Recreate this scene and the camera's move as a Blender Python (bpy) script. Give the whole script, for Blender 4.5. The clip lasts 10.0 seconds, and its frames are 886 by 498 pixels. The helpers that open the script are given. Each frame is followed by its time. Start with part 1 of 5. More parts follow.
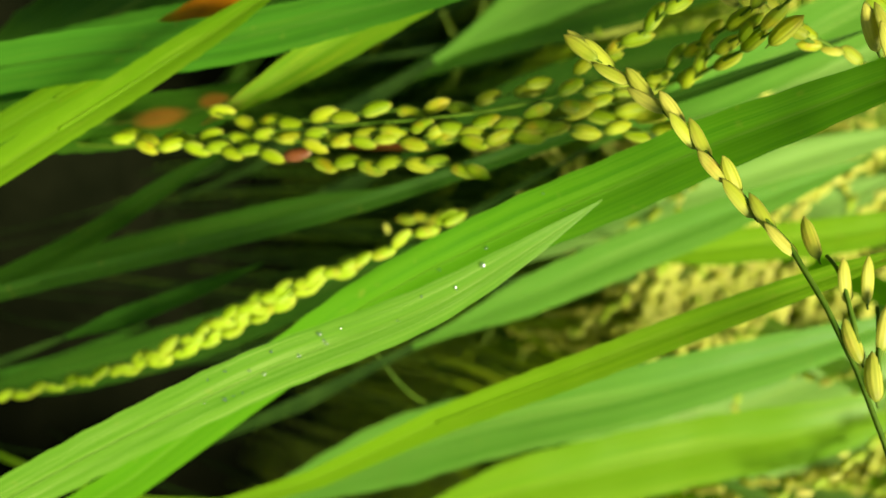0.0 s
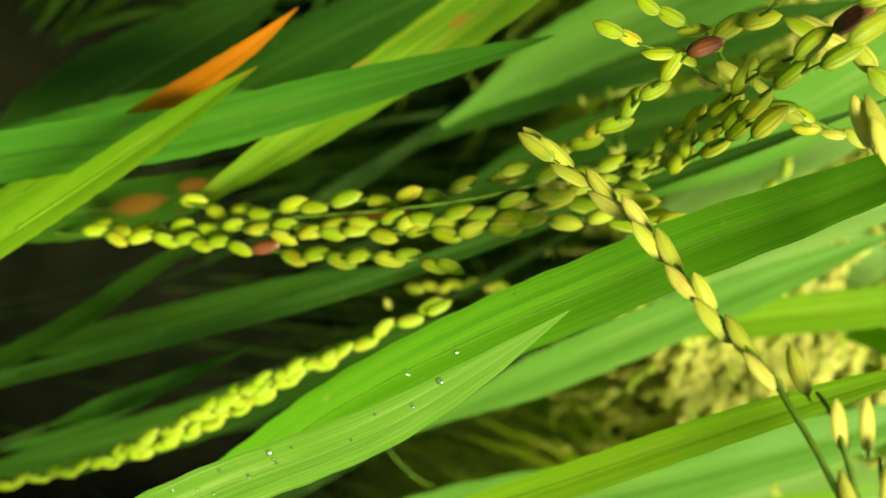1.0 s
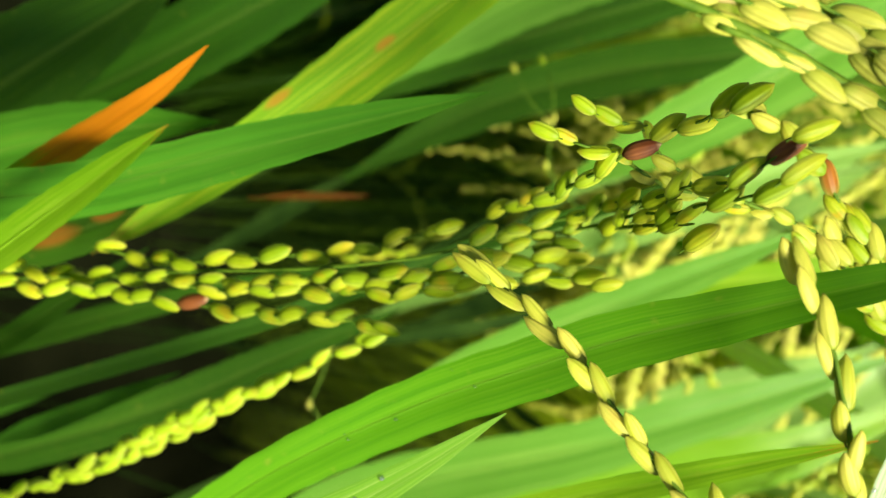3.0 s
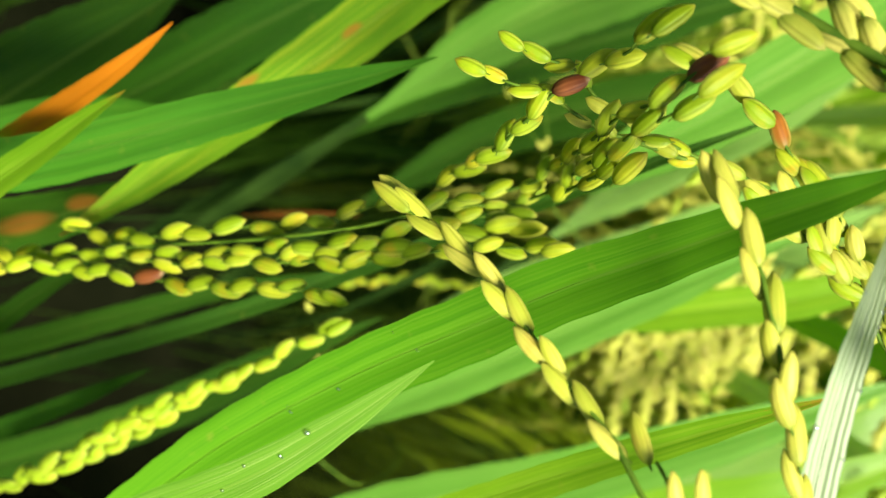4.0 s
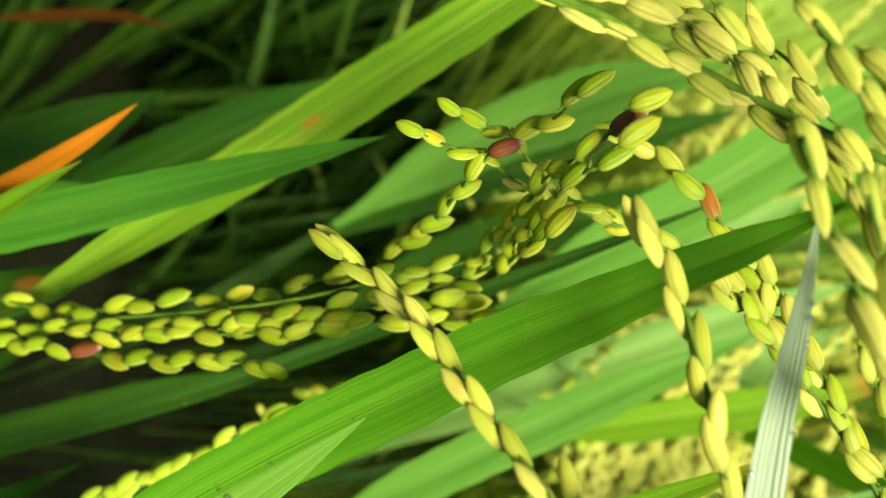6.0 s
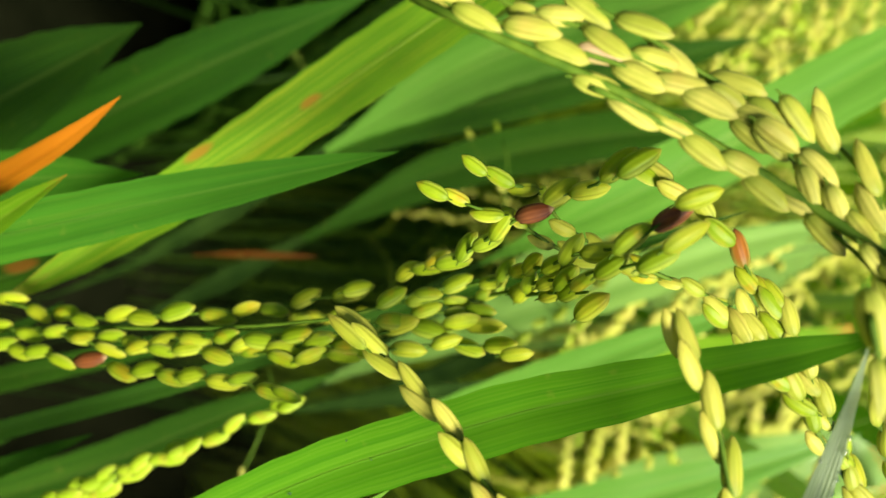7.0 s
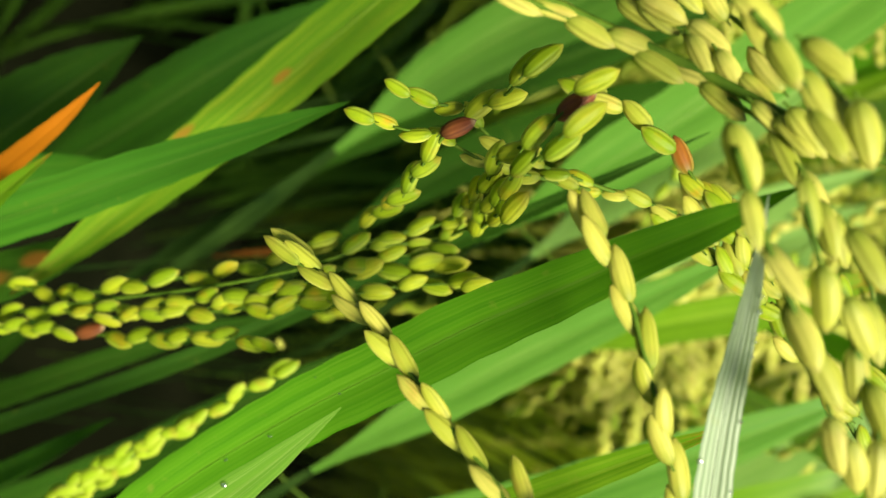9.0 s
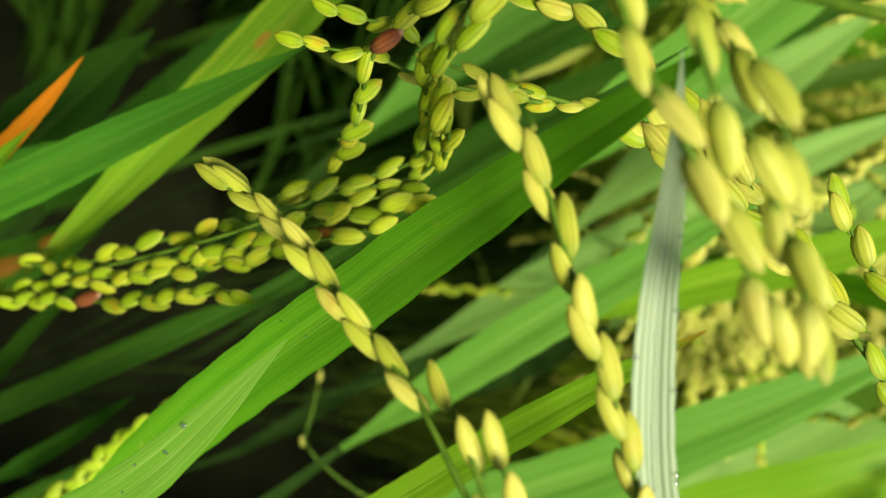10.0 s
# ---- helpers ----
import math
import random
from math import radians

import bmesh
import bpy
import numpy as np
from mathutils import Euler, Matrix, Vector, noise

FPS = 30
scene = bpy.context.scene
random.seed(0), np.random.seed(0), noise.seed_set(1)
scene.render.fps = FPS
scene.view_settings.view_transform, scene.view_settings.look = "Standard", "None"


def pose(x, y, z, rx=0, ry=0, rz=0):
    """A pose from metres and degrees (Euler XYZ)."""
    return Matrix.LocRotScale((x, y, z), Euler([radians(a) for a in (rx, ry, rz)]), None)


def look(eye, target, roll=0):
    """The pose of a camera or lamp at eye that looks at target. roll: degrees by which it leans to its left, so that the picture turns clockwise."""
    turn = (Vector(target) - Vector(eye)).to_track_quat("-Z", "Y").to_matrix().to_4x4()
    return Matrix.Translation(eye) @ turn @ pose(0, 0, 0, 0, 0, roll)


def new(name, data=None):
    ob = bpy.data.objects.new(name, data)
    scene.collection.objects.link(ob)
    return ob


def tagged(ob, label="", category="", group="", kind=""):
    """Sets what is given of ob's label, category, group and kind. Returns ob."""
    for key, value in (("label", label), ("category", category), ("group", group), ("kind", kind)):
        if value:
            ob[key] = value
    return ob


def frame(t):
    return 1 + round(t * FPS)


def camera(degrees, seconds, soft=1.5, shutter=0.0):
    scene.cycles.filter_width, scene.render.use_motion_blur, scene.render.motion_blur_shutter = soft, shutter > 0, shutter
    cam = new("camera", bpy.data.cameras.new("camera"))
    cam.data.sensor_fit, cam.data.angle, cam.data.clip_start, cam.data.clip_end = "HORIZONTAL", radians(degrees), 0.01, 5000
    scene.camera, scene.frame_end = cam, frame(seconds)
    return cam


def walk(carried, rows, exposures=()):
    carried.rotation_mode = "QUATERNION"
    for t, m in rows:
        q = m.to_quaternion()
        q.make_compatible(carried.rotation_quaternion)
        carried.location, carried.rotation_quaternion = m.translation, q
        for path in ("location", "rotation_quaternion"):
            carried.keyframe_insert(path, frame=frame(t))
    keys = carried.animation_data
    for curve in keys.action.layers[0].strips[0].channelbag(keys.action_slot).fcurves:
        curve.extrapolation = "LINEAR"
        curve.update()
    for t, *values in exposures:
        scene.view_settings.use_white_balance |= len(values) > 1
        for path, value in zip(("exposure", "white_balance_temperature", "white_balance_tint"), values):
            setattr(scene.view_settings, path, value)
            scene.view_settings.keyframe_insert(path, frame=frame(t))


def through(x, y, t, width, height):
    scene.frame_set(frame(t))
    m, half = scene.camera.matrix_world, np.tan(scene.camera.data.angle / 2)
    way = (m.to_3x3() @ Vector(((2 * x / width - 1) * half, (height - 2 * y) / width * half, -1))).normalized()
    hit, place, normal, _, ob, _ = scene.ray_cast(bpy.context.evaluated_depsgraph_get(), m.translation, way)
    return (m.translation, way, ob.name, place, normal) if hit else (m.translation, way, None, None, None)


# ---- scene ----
cam = camera(65.0, 10.0)
cam.data.dof.use_dof = True
cam.data.dof.focus_distance = 0.115
cam.data.dof.aperture_fstop = 12.5

# seconds, eye, target, roll: a phone held upright, panned sideways through the rice
PATH = [
    (0.0, (0.0003, 0.0005, 0.9505), (-0.0009, 0.1118, 0.8500), 91.43),
    (0.5, (-0.0126, 0.0052, 0.9589), (-0.0132, 0.1119, 0.8534), 89.63),
    (1.0, (-0.0131, 0.0204, 0.9543), (-0.0231, 0.1245, 0.8468), 87.35),
    (1.5, (-0.0317, 0.0077, 0.9465), (-0.0251, 0.1219, 0.8494), 91.95),
    (2.0, (-0.0432, 0.0239, 0.9505), (-0.0239, 0.1300, 0.8463), 93.73),
    (2.5, (-0.0516, 0.0261, 0.9483), (-0.0276, 0.1347, 0.8476), 94.75),
    (2.7, (-0.0514, 0.0219, 0.9492), (-0.0324, 0.1338, 0.8512), 94.45),
    (4.0, (-0.0278, 0.0354, 0.9641), (-0.0299, 0.1447, 0.8614), 89.34),
    (4.5, (0.0037, 0.0543, 0.9673), (-0.0319, 0.1547, 0.8616), 81.10),
    (5.0, (0.0010, 0.0509, 0.9699), (-0.0300, 0.1562, 0.8677), 79.88),
    (5.5, (-0.0074, 0.0484, 0.9717), (-0.0379, 0.1556, 0.8713), 79.07),
    (5.7, (-0.0081, 0.0445, 0.9706), (-0.0438, 0.1532, 0.8736), 79.04),
    (7.0, (-0.0502, 0.0374, 0.9618), (-0.0499, 0.1527, 0.8659), 91.38),
    (7.5, (-0.0552, 0.0336, 0.9573), (-0.0513, 0.1506, 0.8635), 94.57),
    (8.0, (-0.0571, 0.0356, 0.9582), (-0.0490, 0.1524, 0.8644), 94.59),
    (8.5, (-0.0458, 0.0360, 0.9657), (-0.0435, 0.1518, 0.8704), 91.86),
    (9.0, (-0.0319, 0.0483, 0.9793), (-0.0376, 0.1549, 0.8740), 84.54),
    (9.5, (-0.0221, 0.0526, 0.9815), (-0.0329, 0.1589, 0.8763), 83.64),
    (10.0, (-0.0155, 0.0680, 0.9890), (-0.0249, 0.1620, 0.8725), 79.11),
]
walk(cam, [(t, look(eye, target, roll)) for t, eye, target, roll in PATH], [(0.0, 1.38, 7600, 0), (2.5, 1.64, 7500, 1), (4.5, 1.72, 6800, 8), (5.5, 1.54, 6800, 8), (8.0, 1.48, 7000, 9), (10.0, 1.2, 6900, 8)])

# ---- sky, sun, exposure ----
world = bpy.data.worlds.new("sky")
scene.world = world
world.use_nodes = True
wt = world.node_tree
sky = wt.nodes.new("ShaderNodeTexSky")
sky.sky_type = "NISHITA"
sky.sun_disc = False
sky.sun_elevation = radians(57)
sky.sun_rotation = radians(105)
wt.links.new(sky.outputs[0], wt.nodes["Background"].inputs[0])
wt.nodes["Background"].inputs[1].default_value = 0.035
sun = new("sun", bpy.data.lights.new("sun", "SUN"))
sun.data.energy = 5.0
sun.data.angle = radians(24)
sun.data.color = (1.0, 0.95, 0.86)
sun.matrix_world = look((0, 0, 5), Vector((0, 0, 5)) - Vector((math.sin(radians(105)) * math.cos(radians(57)), math.cos(radians(105)) * math.cos(radians(57)), math.sin(radians(57)))))


# ---- materials ----
def material(name):
    m = bpy.data.materials.new(name)
    m.use_nodes = True
    m.node_tree.nodes.clear()
    return m, m.node_tree.nodes, m.node_tree.links


def ramp(nodes, stops):
    r = nodes.new("ShaderNodeValToRGB")
    while len(r.color_ramp.elements) < len(stops):
        r.color_ramp.elements.new(0.5)
    for e, (p, c) in zip(r.color_ramp.elements, stops):
        e.position, e.color = p, (*c, 1)
    return r


def mathnode(nodes, links, op, a, b):
    n = nodes.new("ShaderNodeMath")
    n.operation = op
    for k, v in ((0, a), (1, b)):
        if isinstance(v, (int, float)):
            n.inputs[k].default_value = v
        else:
            links.new(v, n.inputs[k])
    return n.outputs[0]


def mixed(nodes, links, fac, a, b, blend="MIX"):
    n = nodes.new("ShaderNodeMix")
    n.data_type, n.blend_type = "RGBA", blend
    for k, v in ((0, fac), (6, a), (7, b)):
        if isinstance(v, (int, float)):
            n.inputs[k].default_value = v
        elif isinstance(v, tuple):
            n.inputs[k].default_value = (*v, 1)
        else:
            links.new(v, n.inputs[k])
    return n.outputs[2]


def leaf_material(name, dark, light, streak, streak_amount=0.25, veins=22, tip=None, tip_from=0.6, through=0.45, rough=0.38, random_from="object", rib=(0.30, 0.42, 0.08), vein_mix=0.08, groove=0.15, patches=()):
    """A grass blade: parallel veins across u, streaks along v, an optional withered tip, light coming through."""
    m, n, l = material(name)
    uv = n.new("ShaderNodeUVMap")
    sep = n.new("ShaderNodeSeparateXYZ")
    l.new(uv.outputs[0], sep.inputs[0])
    u, v = sep.outputs[0], sep.outputs[1]
    # long soft streaks
    mp = n.new("ShaderNodeMapping")
    mp.inputs["Scale"].default_value = (9, 1.6, 1)
    l.new(uv.outputs[0], mp.inputs[0])
    rnd = n.new("ShaderNodeObjectInfo").outputs["Random"] if random_from == "object" else n.new("ShaderNodeNewGeometry").outputs["Random Per Island"]
    nz = n.new("ShaderNodeTexNoise")
    nz.noise_dimensions = "4D"
    nz.inputs["Scale"].default_value, nz.inputs["Detail"].default_value = 1.0, 5
    l.new(mp.outputs[0], nz.inputs["Vector"])
    l.new(mathnode(n, l, "MULTIPLY", rnd, 40.0), nz.inputs["W"])
    base = ramp(n, ((0.25, dark), (0.75, light)))
    l.new(nz.outputs[0], base.inputs[0])
    # yellow streaks
    mp2 = n.new("ShaderNodeMapping")
    mp2.inputs["Scale"].default_value = (26, 3.0, 1)
    l.new(uv.outputs[0], mp2.inputs[0])
    nz2 = n.new("ShaderNodeTexNoise")
    nz2.inputs["Scale"].default_value, nz2.inputs["Detail"].default_value = 1.0, 3
    l.new(mp2.outputs[0], nz2.inputs["Vector"])
    st = ramp(n, ((0.52, (0, 0, 0)), (0.72, (1, 1, 1))))
    l.new(nz2.outputs[0], st.inputs[0])
    col = mixed(n, l, mathnode(n, l, "MULTIPLY", st.outputs[0], streak_amount), base.outputs[0], streak)
    # veins
    wave = mathnode(n, l, "SINE", mathnode(n, l, "MULTIPLY", u, veins * 6.2832), 0.0)
    vein = mathnode(n, l, "MULTIPLY", mathnode(n, l, "ADD", wave, 1.0), 0.5)
    col = mixed(n, l, mathnode(n, l, "MULTIPLY", vein, vein_mix), col, rib)
    # pale midrib
    mid = mathnode(n, l, "ABSOLUTE", mathnode(n, l, "SUBTRACT", u, 0.5), 0.0)
    midr = ramp(n, ((0.0, (1, 1, 1)), (0.035, (0, 0, 0))))
    l.new(mid, midr.inputs[0])
    col = mixed(n, l, mathnode(n, l, "MULTIPLY", midr.outputs[0], 0.22), col, rib)
    # fine spots
    geo = n.new("ShaderNodeTexCoord")
    sp = n.new("ShaderNodeTexNoise")
    sp.inputs["Scale"].default_value, sp.inputs["Detail"].default_value = 240, 4
    l.new(geo.outputs["Object"], sp.inputs["Vector"])
    spr = ramp(n, ((0.66, (0, 0, 0)), (0.78, (1, 1, 1))))
    l.new(sp.outputs[0], spr.inputs[0])
    col = mixed(n, l, mathnode(n, l, "MULTIPLY", spr.outputs[0], 0.25), col, (0.30, 0.28, 0.05))
    if tip:
        shift = mathnode(n, l, "ADD", v, mathnode(n, l, "MULTIPLY", mathnode(n, l, "SUBTRACT", nz2.outputs[0], 0.5), 0.5))
        tr = ramp(n, ((tip_from, (0, 0, 0)), (min(0.999, tip_from + 0.12), (1, 1, 1))))
        l.new(shift, tr.inputs[0])
        tipcol = mixed(n, l, nz.outputs[0], tip, tuple(0.45 * c for c in tip))
        col = mixed(n, l, tr.outputs[0], col, tipcol)
    for pu, pv, ru, rv in patches:
        du = mathnode(n, l, "POWER", mathnode(n, l, "ABSOLUTE", mathnode(n, l, "DIVIDE", mathnode(n, l, "SUBTRACT", u, pu), ru), 0.0), 2.0)
        dv = mathnode(n, l, "POWER", mathnode(n, l, "ABSOLUTE", mathnode(n, l, "DIVIDE", mathnode(n, l, "SUBTRACT", v, pv), rv), 0.0), 2.0)
        away = mathnode(n, l, "ADD", mathnode(n, l, "ADD", du, dv), mathnode(n, l, "MULTIPLY", nz2.outputs[0], 0.8))
        rr = ramp(n, ((0.45, (1, 1, 1)), (1.0, (0, 0, 0))))
        l.new(mathnode(n, l, "MULTIPLY", away, 0.7), rr.inputs[0])
        col = mixed(n, l, mathnode(n, l, "MULTIPLY", rr.outputs[0], 0.6), col, (0.46, 0.15, 0.025))
    bmp = n.new("ShaderNodeBump")
    bmp.inputs["Strength"].default_value, bmp.inputs["Distance"].default_value = groove, 0.0002
    l.new(vein, bmp.inputs["Height"])
    p = n.new("ShaderNodeBsdfPrincipled")
    l.new(col, p.inputs["Base Color"])
    l.new(bmp.outputs[0], p.inputs["Normal"])
    p.inputs["Roughness"].default_value = rough
    p.inputs["Specular IOR Level"].default_value = 0.13
    tl = n.new("ShaderNodeBsdfTranslucent")
    tcol = mixed(n, l, 1.0, col, (1.25, 1.15, 0.35), "MULTIPLY")
    l.new(tcol, tl.inputs[0])
    mx = n.new("ShaderNodeMixShader")
    mx.inputs[0].default_value = through
    l.new(p.outputs[0], mx.inputs[1])
    l.new(tl.outputs[0], mx.inputs[2])
    out = n.new("ShaderNodeOutputMaterial")
    l.new(mx.outputs[0], out.inputs[0])
    return m


def grain_material(name, low, mid, high, tipcol, blotch=(0.45, 0.22, 0.03), blotch_amount=0.5, ribs=5, rim=(0.64, 0.66, 0.13), foot=(0.10, 0.19, 0.012), through=0.40):
    """A ripening rice husk: fine lengthwise ribs (u round, v along), blotches, darker apex, grain-to-grain variation."""
    m, n, l = material(name)
    uv = n.new("ShaderNodeUVMap")
    sep = n.new("ShaderNodeSeparateXYZ")
    l.new(uv.outputs[0], sep.inputs[0])
    u, v = sep.outputs[0], sep.outputs[1]
    rnd = n.new("ShaderNodeObjectInfo").outputs["Random"]
    tc = n.new("ShaderNodeTexCoord")
    nz = n.new("ShaderNodeTexNoise")
    nz.noise_dimensions = "4D"
    nz.inputs["Scale"].default_value, nz.inputs["Detail"].default_value = 260, 4
    l.new(tc.outputs["Object"], nz.inputs["Vector"])
    l.new(mathnode(n, l, "MULTIPLY", rnd, 53.0), nz.inputs["W"])
    tone = mathnode(n, l, "ADD", mathnode(n, l, "MULTIPLY", rnd, 0.7), mathnode(n, l, "MULTIPLY", nz.outputs[0], 0.35))
    base = ramp(n, ((0.1, low), (0.5, mid), (0.95, high)))
    l.new(tone, base.inputs[0])
    # blotches on some grains
    nb = n.new("ShaderNodeTexNoise")
    nb.noise_dimensions = "4D"
    nb.inputs["Scale"].default_value, nb.inputs["Detail"].default_value = 170, 2
    l.new(tc.outputs["Object"], nb.inputs["Vector"])
    l.new(mathnode(n, l, "MULTIPLY", rnd, 91.0), nb.inputs["W"])
    br = ramp(n, ((0.56, (0, 0, 0)), (0.72, (1, 1, 1))))
    l.new(nb.outputs[0], br.inputs[0])
    col = mixed(n, l, mathnode(n, l, "MULTIPLY", br.outputs[0], blotch_amount), base.outputs[0], blotch)
    # paler ribs, greener furrows
    wave = mathnode(n, l, "ADD", mathnode(n, l, "MULTIPLY", mathnode(n, l, "COSINE", mathnode(n, l, "MULTIPLY", u, ribs * 2 * 6.2832), 0.0), 0.5), 0.5)
    col = mixed(n, l, mathnode(n, l, "MULTIPLY", mathnode(n, l, "SUBTRACT", 1.0, wave), 0.15), col, low)
    # lengthwise streaks, the seam of the two hulls, a greener foot
    ms = n.new("ShaderNodeMapping")
    ms.inputs["Scale"].default_value = (22, 2.2, 1)
    l.new(uv.outputs[0], ms.inputs[0])
    ns = n.new("ShaderNodeTexNoise")
    ns.noise_dimensions = "4D"
    ns.inputs["Scale"].default_value, ns.inputs["Detail"].default_value = 1.0, 3
    l.new(ms.outputs[0], ns.inputs["Vector"])
    l.new(mathnode(n, l, "MULTIPLY", rnd, 29.0), ns.inputs["W"])
    sr = ramp(n, ((0.42, (0, 0, 0)), (0.68, (1, 1, 1))))
    l.new(ns.outputs[0], sr.inputs[0])
    col = mixed(n, l, mathnode(n, l, "MULTIPLY", sr.outputs[0], 0.45), col, low)
    away = mathnode(n, l, "ABSOLUTE", mathnode(n, l, "SUBTRACT", mathnode(n, l, "ABSOLUTE", mathnode(n, l, "SUBTRACT", u, 0.5), 0.0), 0.355), 0.0)
    seam = ramp(n, ((0.008, (1, 1, 1)), (0.04, (0, 0, 0))))
    l.new(away, seam.inputs[0])
    col = mixed(n, l, mathnode(n, l, "MULTIPLY", seam.outputs[0], 0.35), col, (0.5 * low[0], 0.42 * low[1], 0.5 * low[2]))
    fr = ramp(n, ((0.05, (1, 1, 1)), (0.36, (0, 0, 0))))
    l.new(v, fr.inputs[0])
    col = mixed(n, l, mathnode(n, l, "MULTIPLY", fr.outputs[0], 0.6), col, foot)
    keel = mathnode(n, l, "POWER", mathnode(n, l, "ABSOLUTE", mathnode(n, l, "COSINE", mathnode(n, l, "MULTIPLY", u, 6.2832), 0.0), 0.0), 7.0)
    col = mixed(n, l, mathnode(n, l, "MULTIPLY", keel, 0.75), col, rim)
    ends = ramp(n, ((0.0, (0, 0, 0)), (0.10, (0, 0, 0)), (0.88, (0, 0, 0)), (1.0, (1, 1, 1))))
    l.new(v, ends.inputs[0])
    col = mixed(n, l, mathnode(n, l, "MULTIPLY", ends.outputs[0], 0.6), col, tipcol)
    fine = n.new("ShaderNodeTexNoise")
    fine.inputs["Scale"].default_value = 2600
    l.new(tc.outputs["Object"], fine.inputs["Vector"])
    h = mathnode(n, l, "SUBTRACT", mathnode(n, l, "ADD", mathnode(n, l, "MULTIPLY", wave, 0.6), mathnode(n, l, "MULTIPLY", fine.outputs[0], 0.5)), seam.outputs[0])
    bmp = n.new("ShaderNodeBump")
    bmp.inputs["Strength"].default_value, bmp.inputs["Distance"].default_value = 0.3, 0.0002
    l.new(h, bmp.inputs["Height"])
    p = n.new("ShaderNodeBsdfPrincipled")
    l.new(col, p.inputs["Base Color"])
    l.new(bmp.outputs[0], p.inputs["Normal"])
    p.inputs["Roughness"].default_value = 0.5
    p.inputs["Specular IOR Level"].default_value = 0.22
    tl = n.new("ShaderNodeBsdfTranslucent")
    l.new(col, tl.inputs[0])
    mx = n.new("ShaderNodeMixShader")
    mx.inputs[0].default_value = through
    l.new(p.outputs[0], mx.inputs[1])
    l.new(tl.outputs[0], mx.inputs[2])
    out = n.new("ShaderNodeOutputMaterial")
    l.new(mx.outputs[0], out.inputs[0])
    return m


def plain_material(name, a, b, scale, rough=0.6, bump=0.4, distance=0.0002, gloss=0.3):
    m, n, l = material(name)
    tc = n.new("ShaderNodeTexCoord")
    nz = n.new("ShaderNodeTexNoise")
    nz.inputs["Scale"].default_value, nz.inputs["Detail"].default_value = scale, 6
    l.new(tc.outputs["Object"], nz.inputs["Vector"])
    r = ramp(n, ((0.3, a), (0.7, b)))
    l.new(nz.outputs[0], r.inputs[0])
    bm_ = n.new("ShaderNodeBump")
    bm_.inputs["Strength"].default_value, bm_.inputs["Distance"].default_value = bump, distance
    l.new(nz.outputs[0], bm_.inputs["Height"])
    p = n.new("ShaderNodeBsdfPrincipled")
    l.new(r.outputs[0], p.inputs["Base Color"])
    l.new(bm_.outputs[0], p.inputs["Normal"])
    p.inputs["Roughness"].default_value = rough
    p.inputs["Specular IOR Level"].default_value = gloss
    out = n.new("ShaderNodeOutputMaterial")
    l.new(p.outputs[0], out.inputs[0])
    return m


GREEN = leaf_material("leaf_green", (0.024, 0.13, 0.008), (0.055, 0.22, 0.016), (0.20, 0.30, 0.03), 0.20)
FRESH = leaf_material("leaf_fresh", (0.06, 0.21, 0.016), (0.14, 0.34, 0.045), (0.30, 0.44, 0.10), 0.4)
BRIGHT = leaf_material("leaf_bright", (0.042, 0.18, 0.005), (0.095, 0.275, 0.010), (0.17, 0.36, 0.025), 0.35, veins=16, vein_mix=0.05, groove=0.07)
PALE = leaf_material("leaf_pale", (0.13, 0.29, 0.05), (0.25, 0.44, 0.10), (0.36, 0.50, 0.16), 0.45, vein_mix=0.05)
# Pale streaks in the colour paint the sheen along this leaf.
SHEEN = leaf_material("leaf_sheen", (0.055, 0.18, 0.010), (0.13, 0.29, 0.028), (0.34, 0.46, 0.13), 0.6, rough=0.32, vein_mix=0.08)
STREAKED = leaf_material("leaf_streaked", (0.07, 0.23, 0.006), (0.17, 0.34, 0.012), (0.44, 0.46, 0.03), 0.8, tip=(0.45, 0.25, 0.05), tip_from=0.93, vein_mix=0.15, patches=((0.55, 0.44, 0.10, 0.022), (0.9, 0.62, 0.10, 0.03)))
ORANGE = leaf_material("leaf_orange_tip", (0.08, 0.24, 0.006), (0.16, 0.34, 0.012), (0.42, 0.30, 0.02), 0.4, tip=(0.66, 0.22, 0.012), tip_from=0.34)
LIGHT = leaf_material("leaf_light", (0.10, 0.27, 0.006), (0.20, 0.38, 0.015), (0.33, 0.43, 0.05), 0.4, tip=(0.65, 0.25, 0.04), tip_from=0.96)
GREYISH = leaf_material("leaf_greyish", (0.33, 0.44, 0.25), (0.48, 0.57, 0.38), (0.58, 0.64, 0.46), 0.4, veins=6, rib=(0.08, 0.17, 0.05), vein_mix=0.55, groove=0.5)
# These three greens have the plants' shade put into them; the rust is real.
SHADE_DEEP = leaf_material("leaf_shade_deep", (0.009, 0.06, 0.004), (0.026, 0.12, 0.008), (0.08, 0.16, 0.02), 0.2)
SHADY = leaf_material("leaf_shade_half", (0.008, 0.048, 0.003), (0.022, 0.092, 0.006), (0.12, 0.20, 0.02), 0.2)
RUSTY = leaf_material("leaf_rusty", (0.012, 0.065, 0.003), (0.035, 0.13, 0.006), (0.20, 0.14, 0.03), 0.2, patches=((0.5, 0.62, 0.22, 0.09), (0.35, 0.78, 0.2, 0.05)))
STRAW = leaf_material("leaf_straw", (0.30, 0.36, 0.05), (0.46, 0.50, 0.10), (0.5, 0.5, 0.2), 0.4)
BROWN = leaf_material("leaf_withered", (0.05, 0.016, 0.002), (0.11, 0.037, 0.003), (0.2, 0.11, 0.02), 0.4, rib=(0.16, 0.08, 0.02))
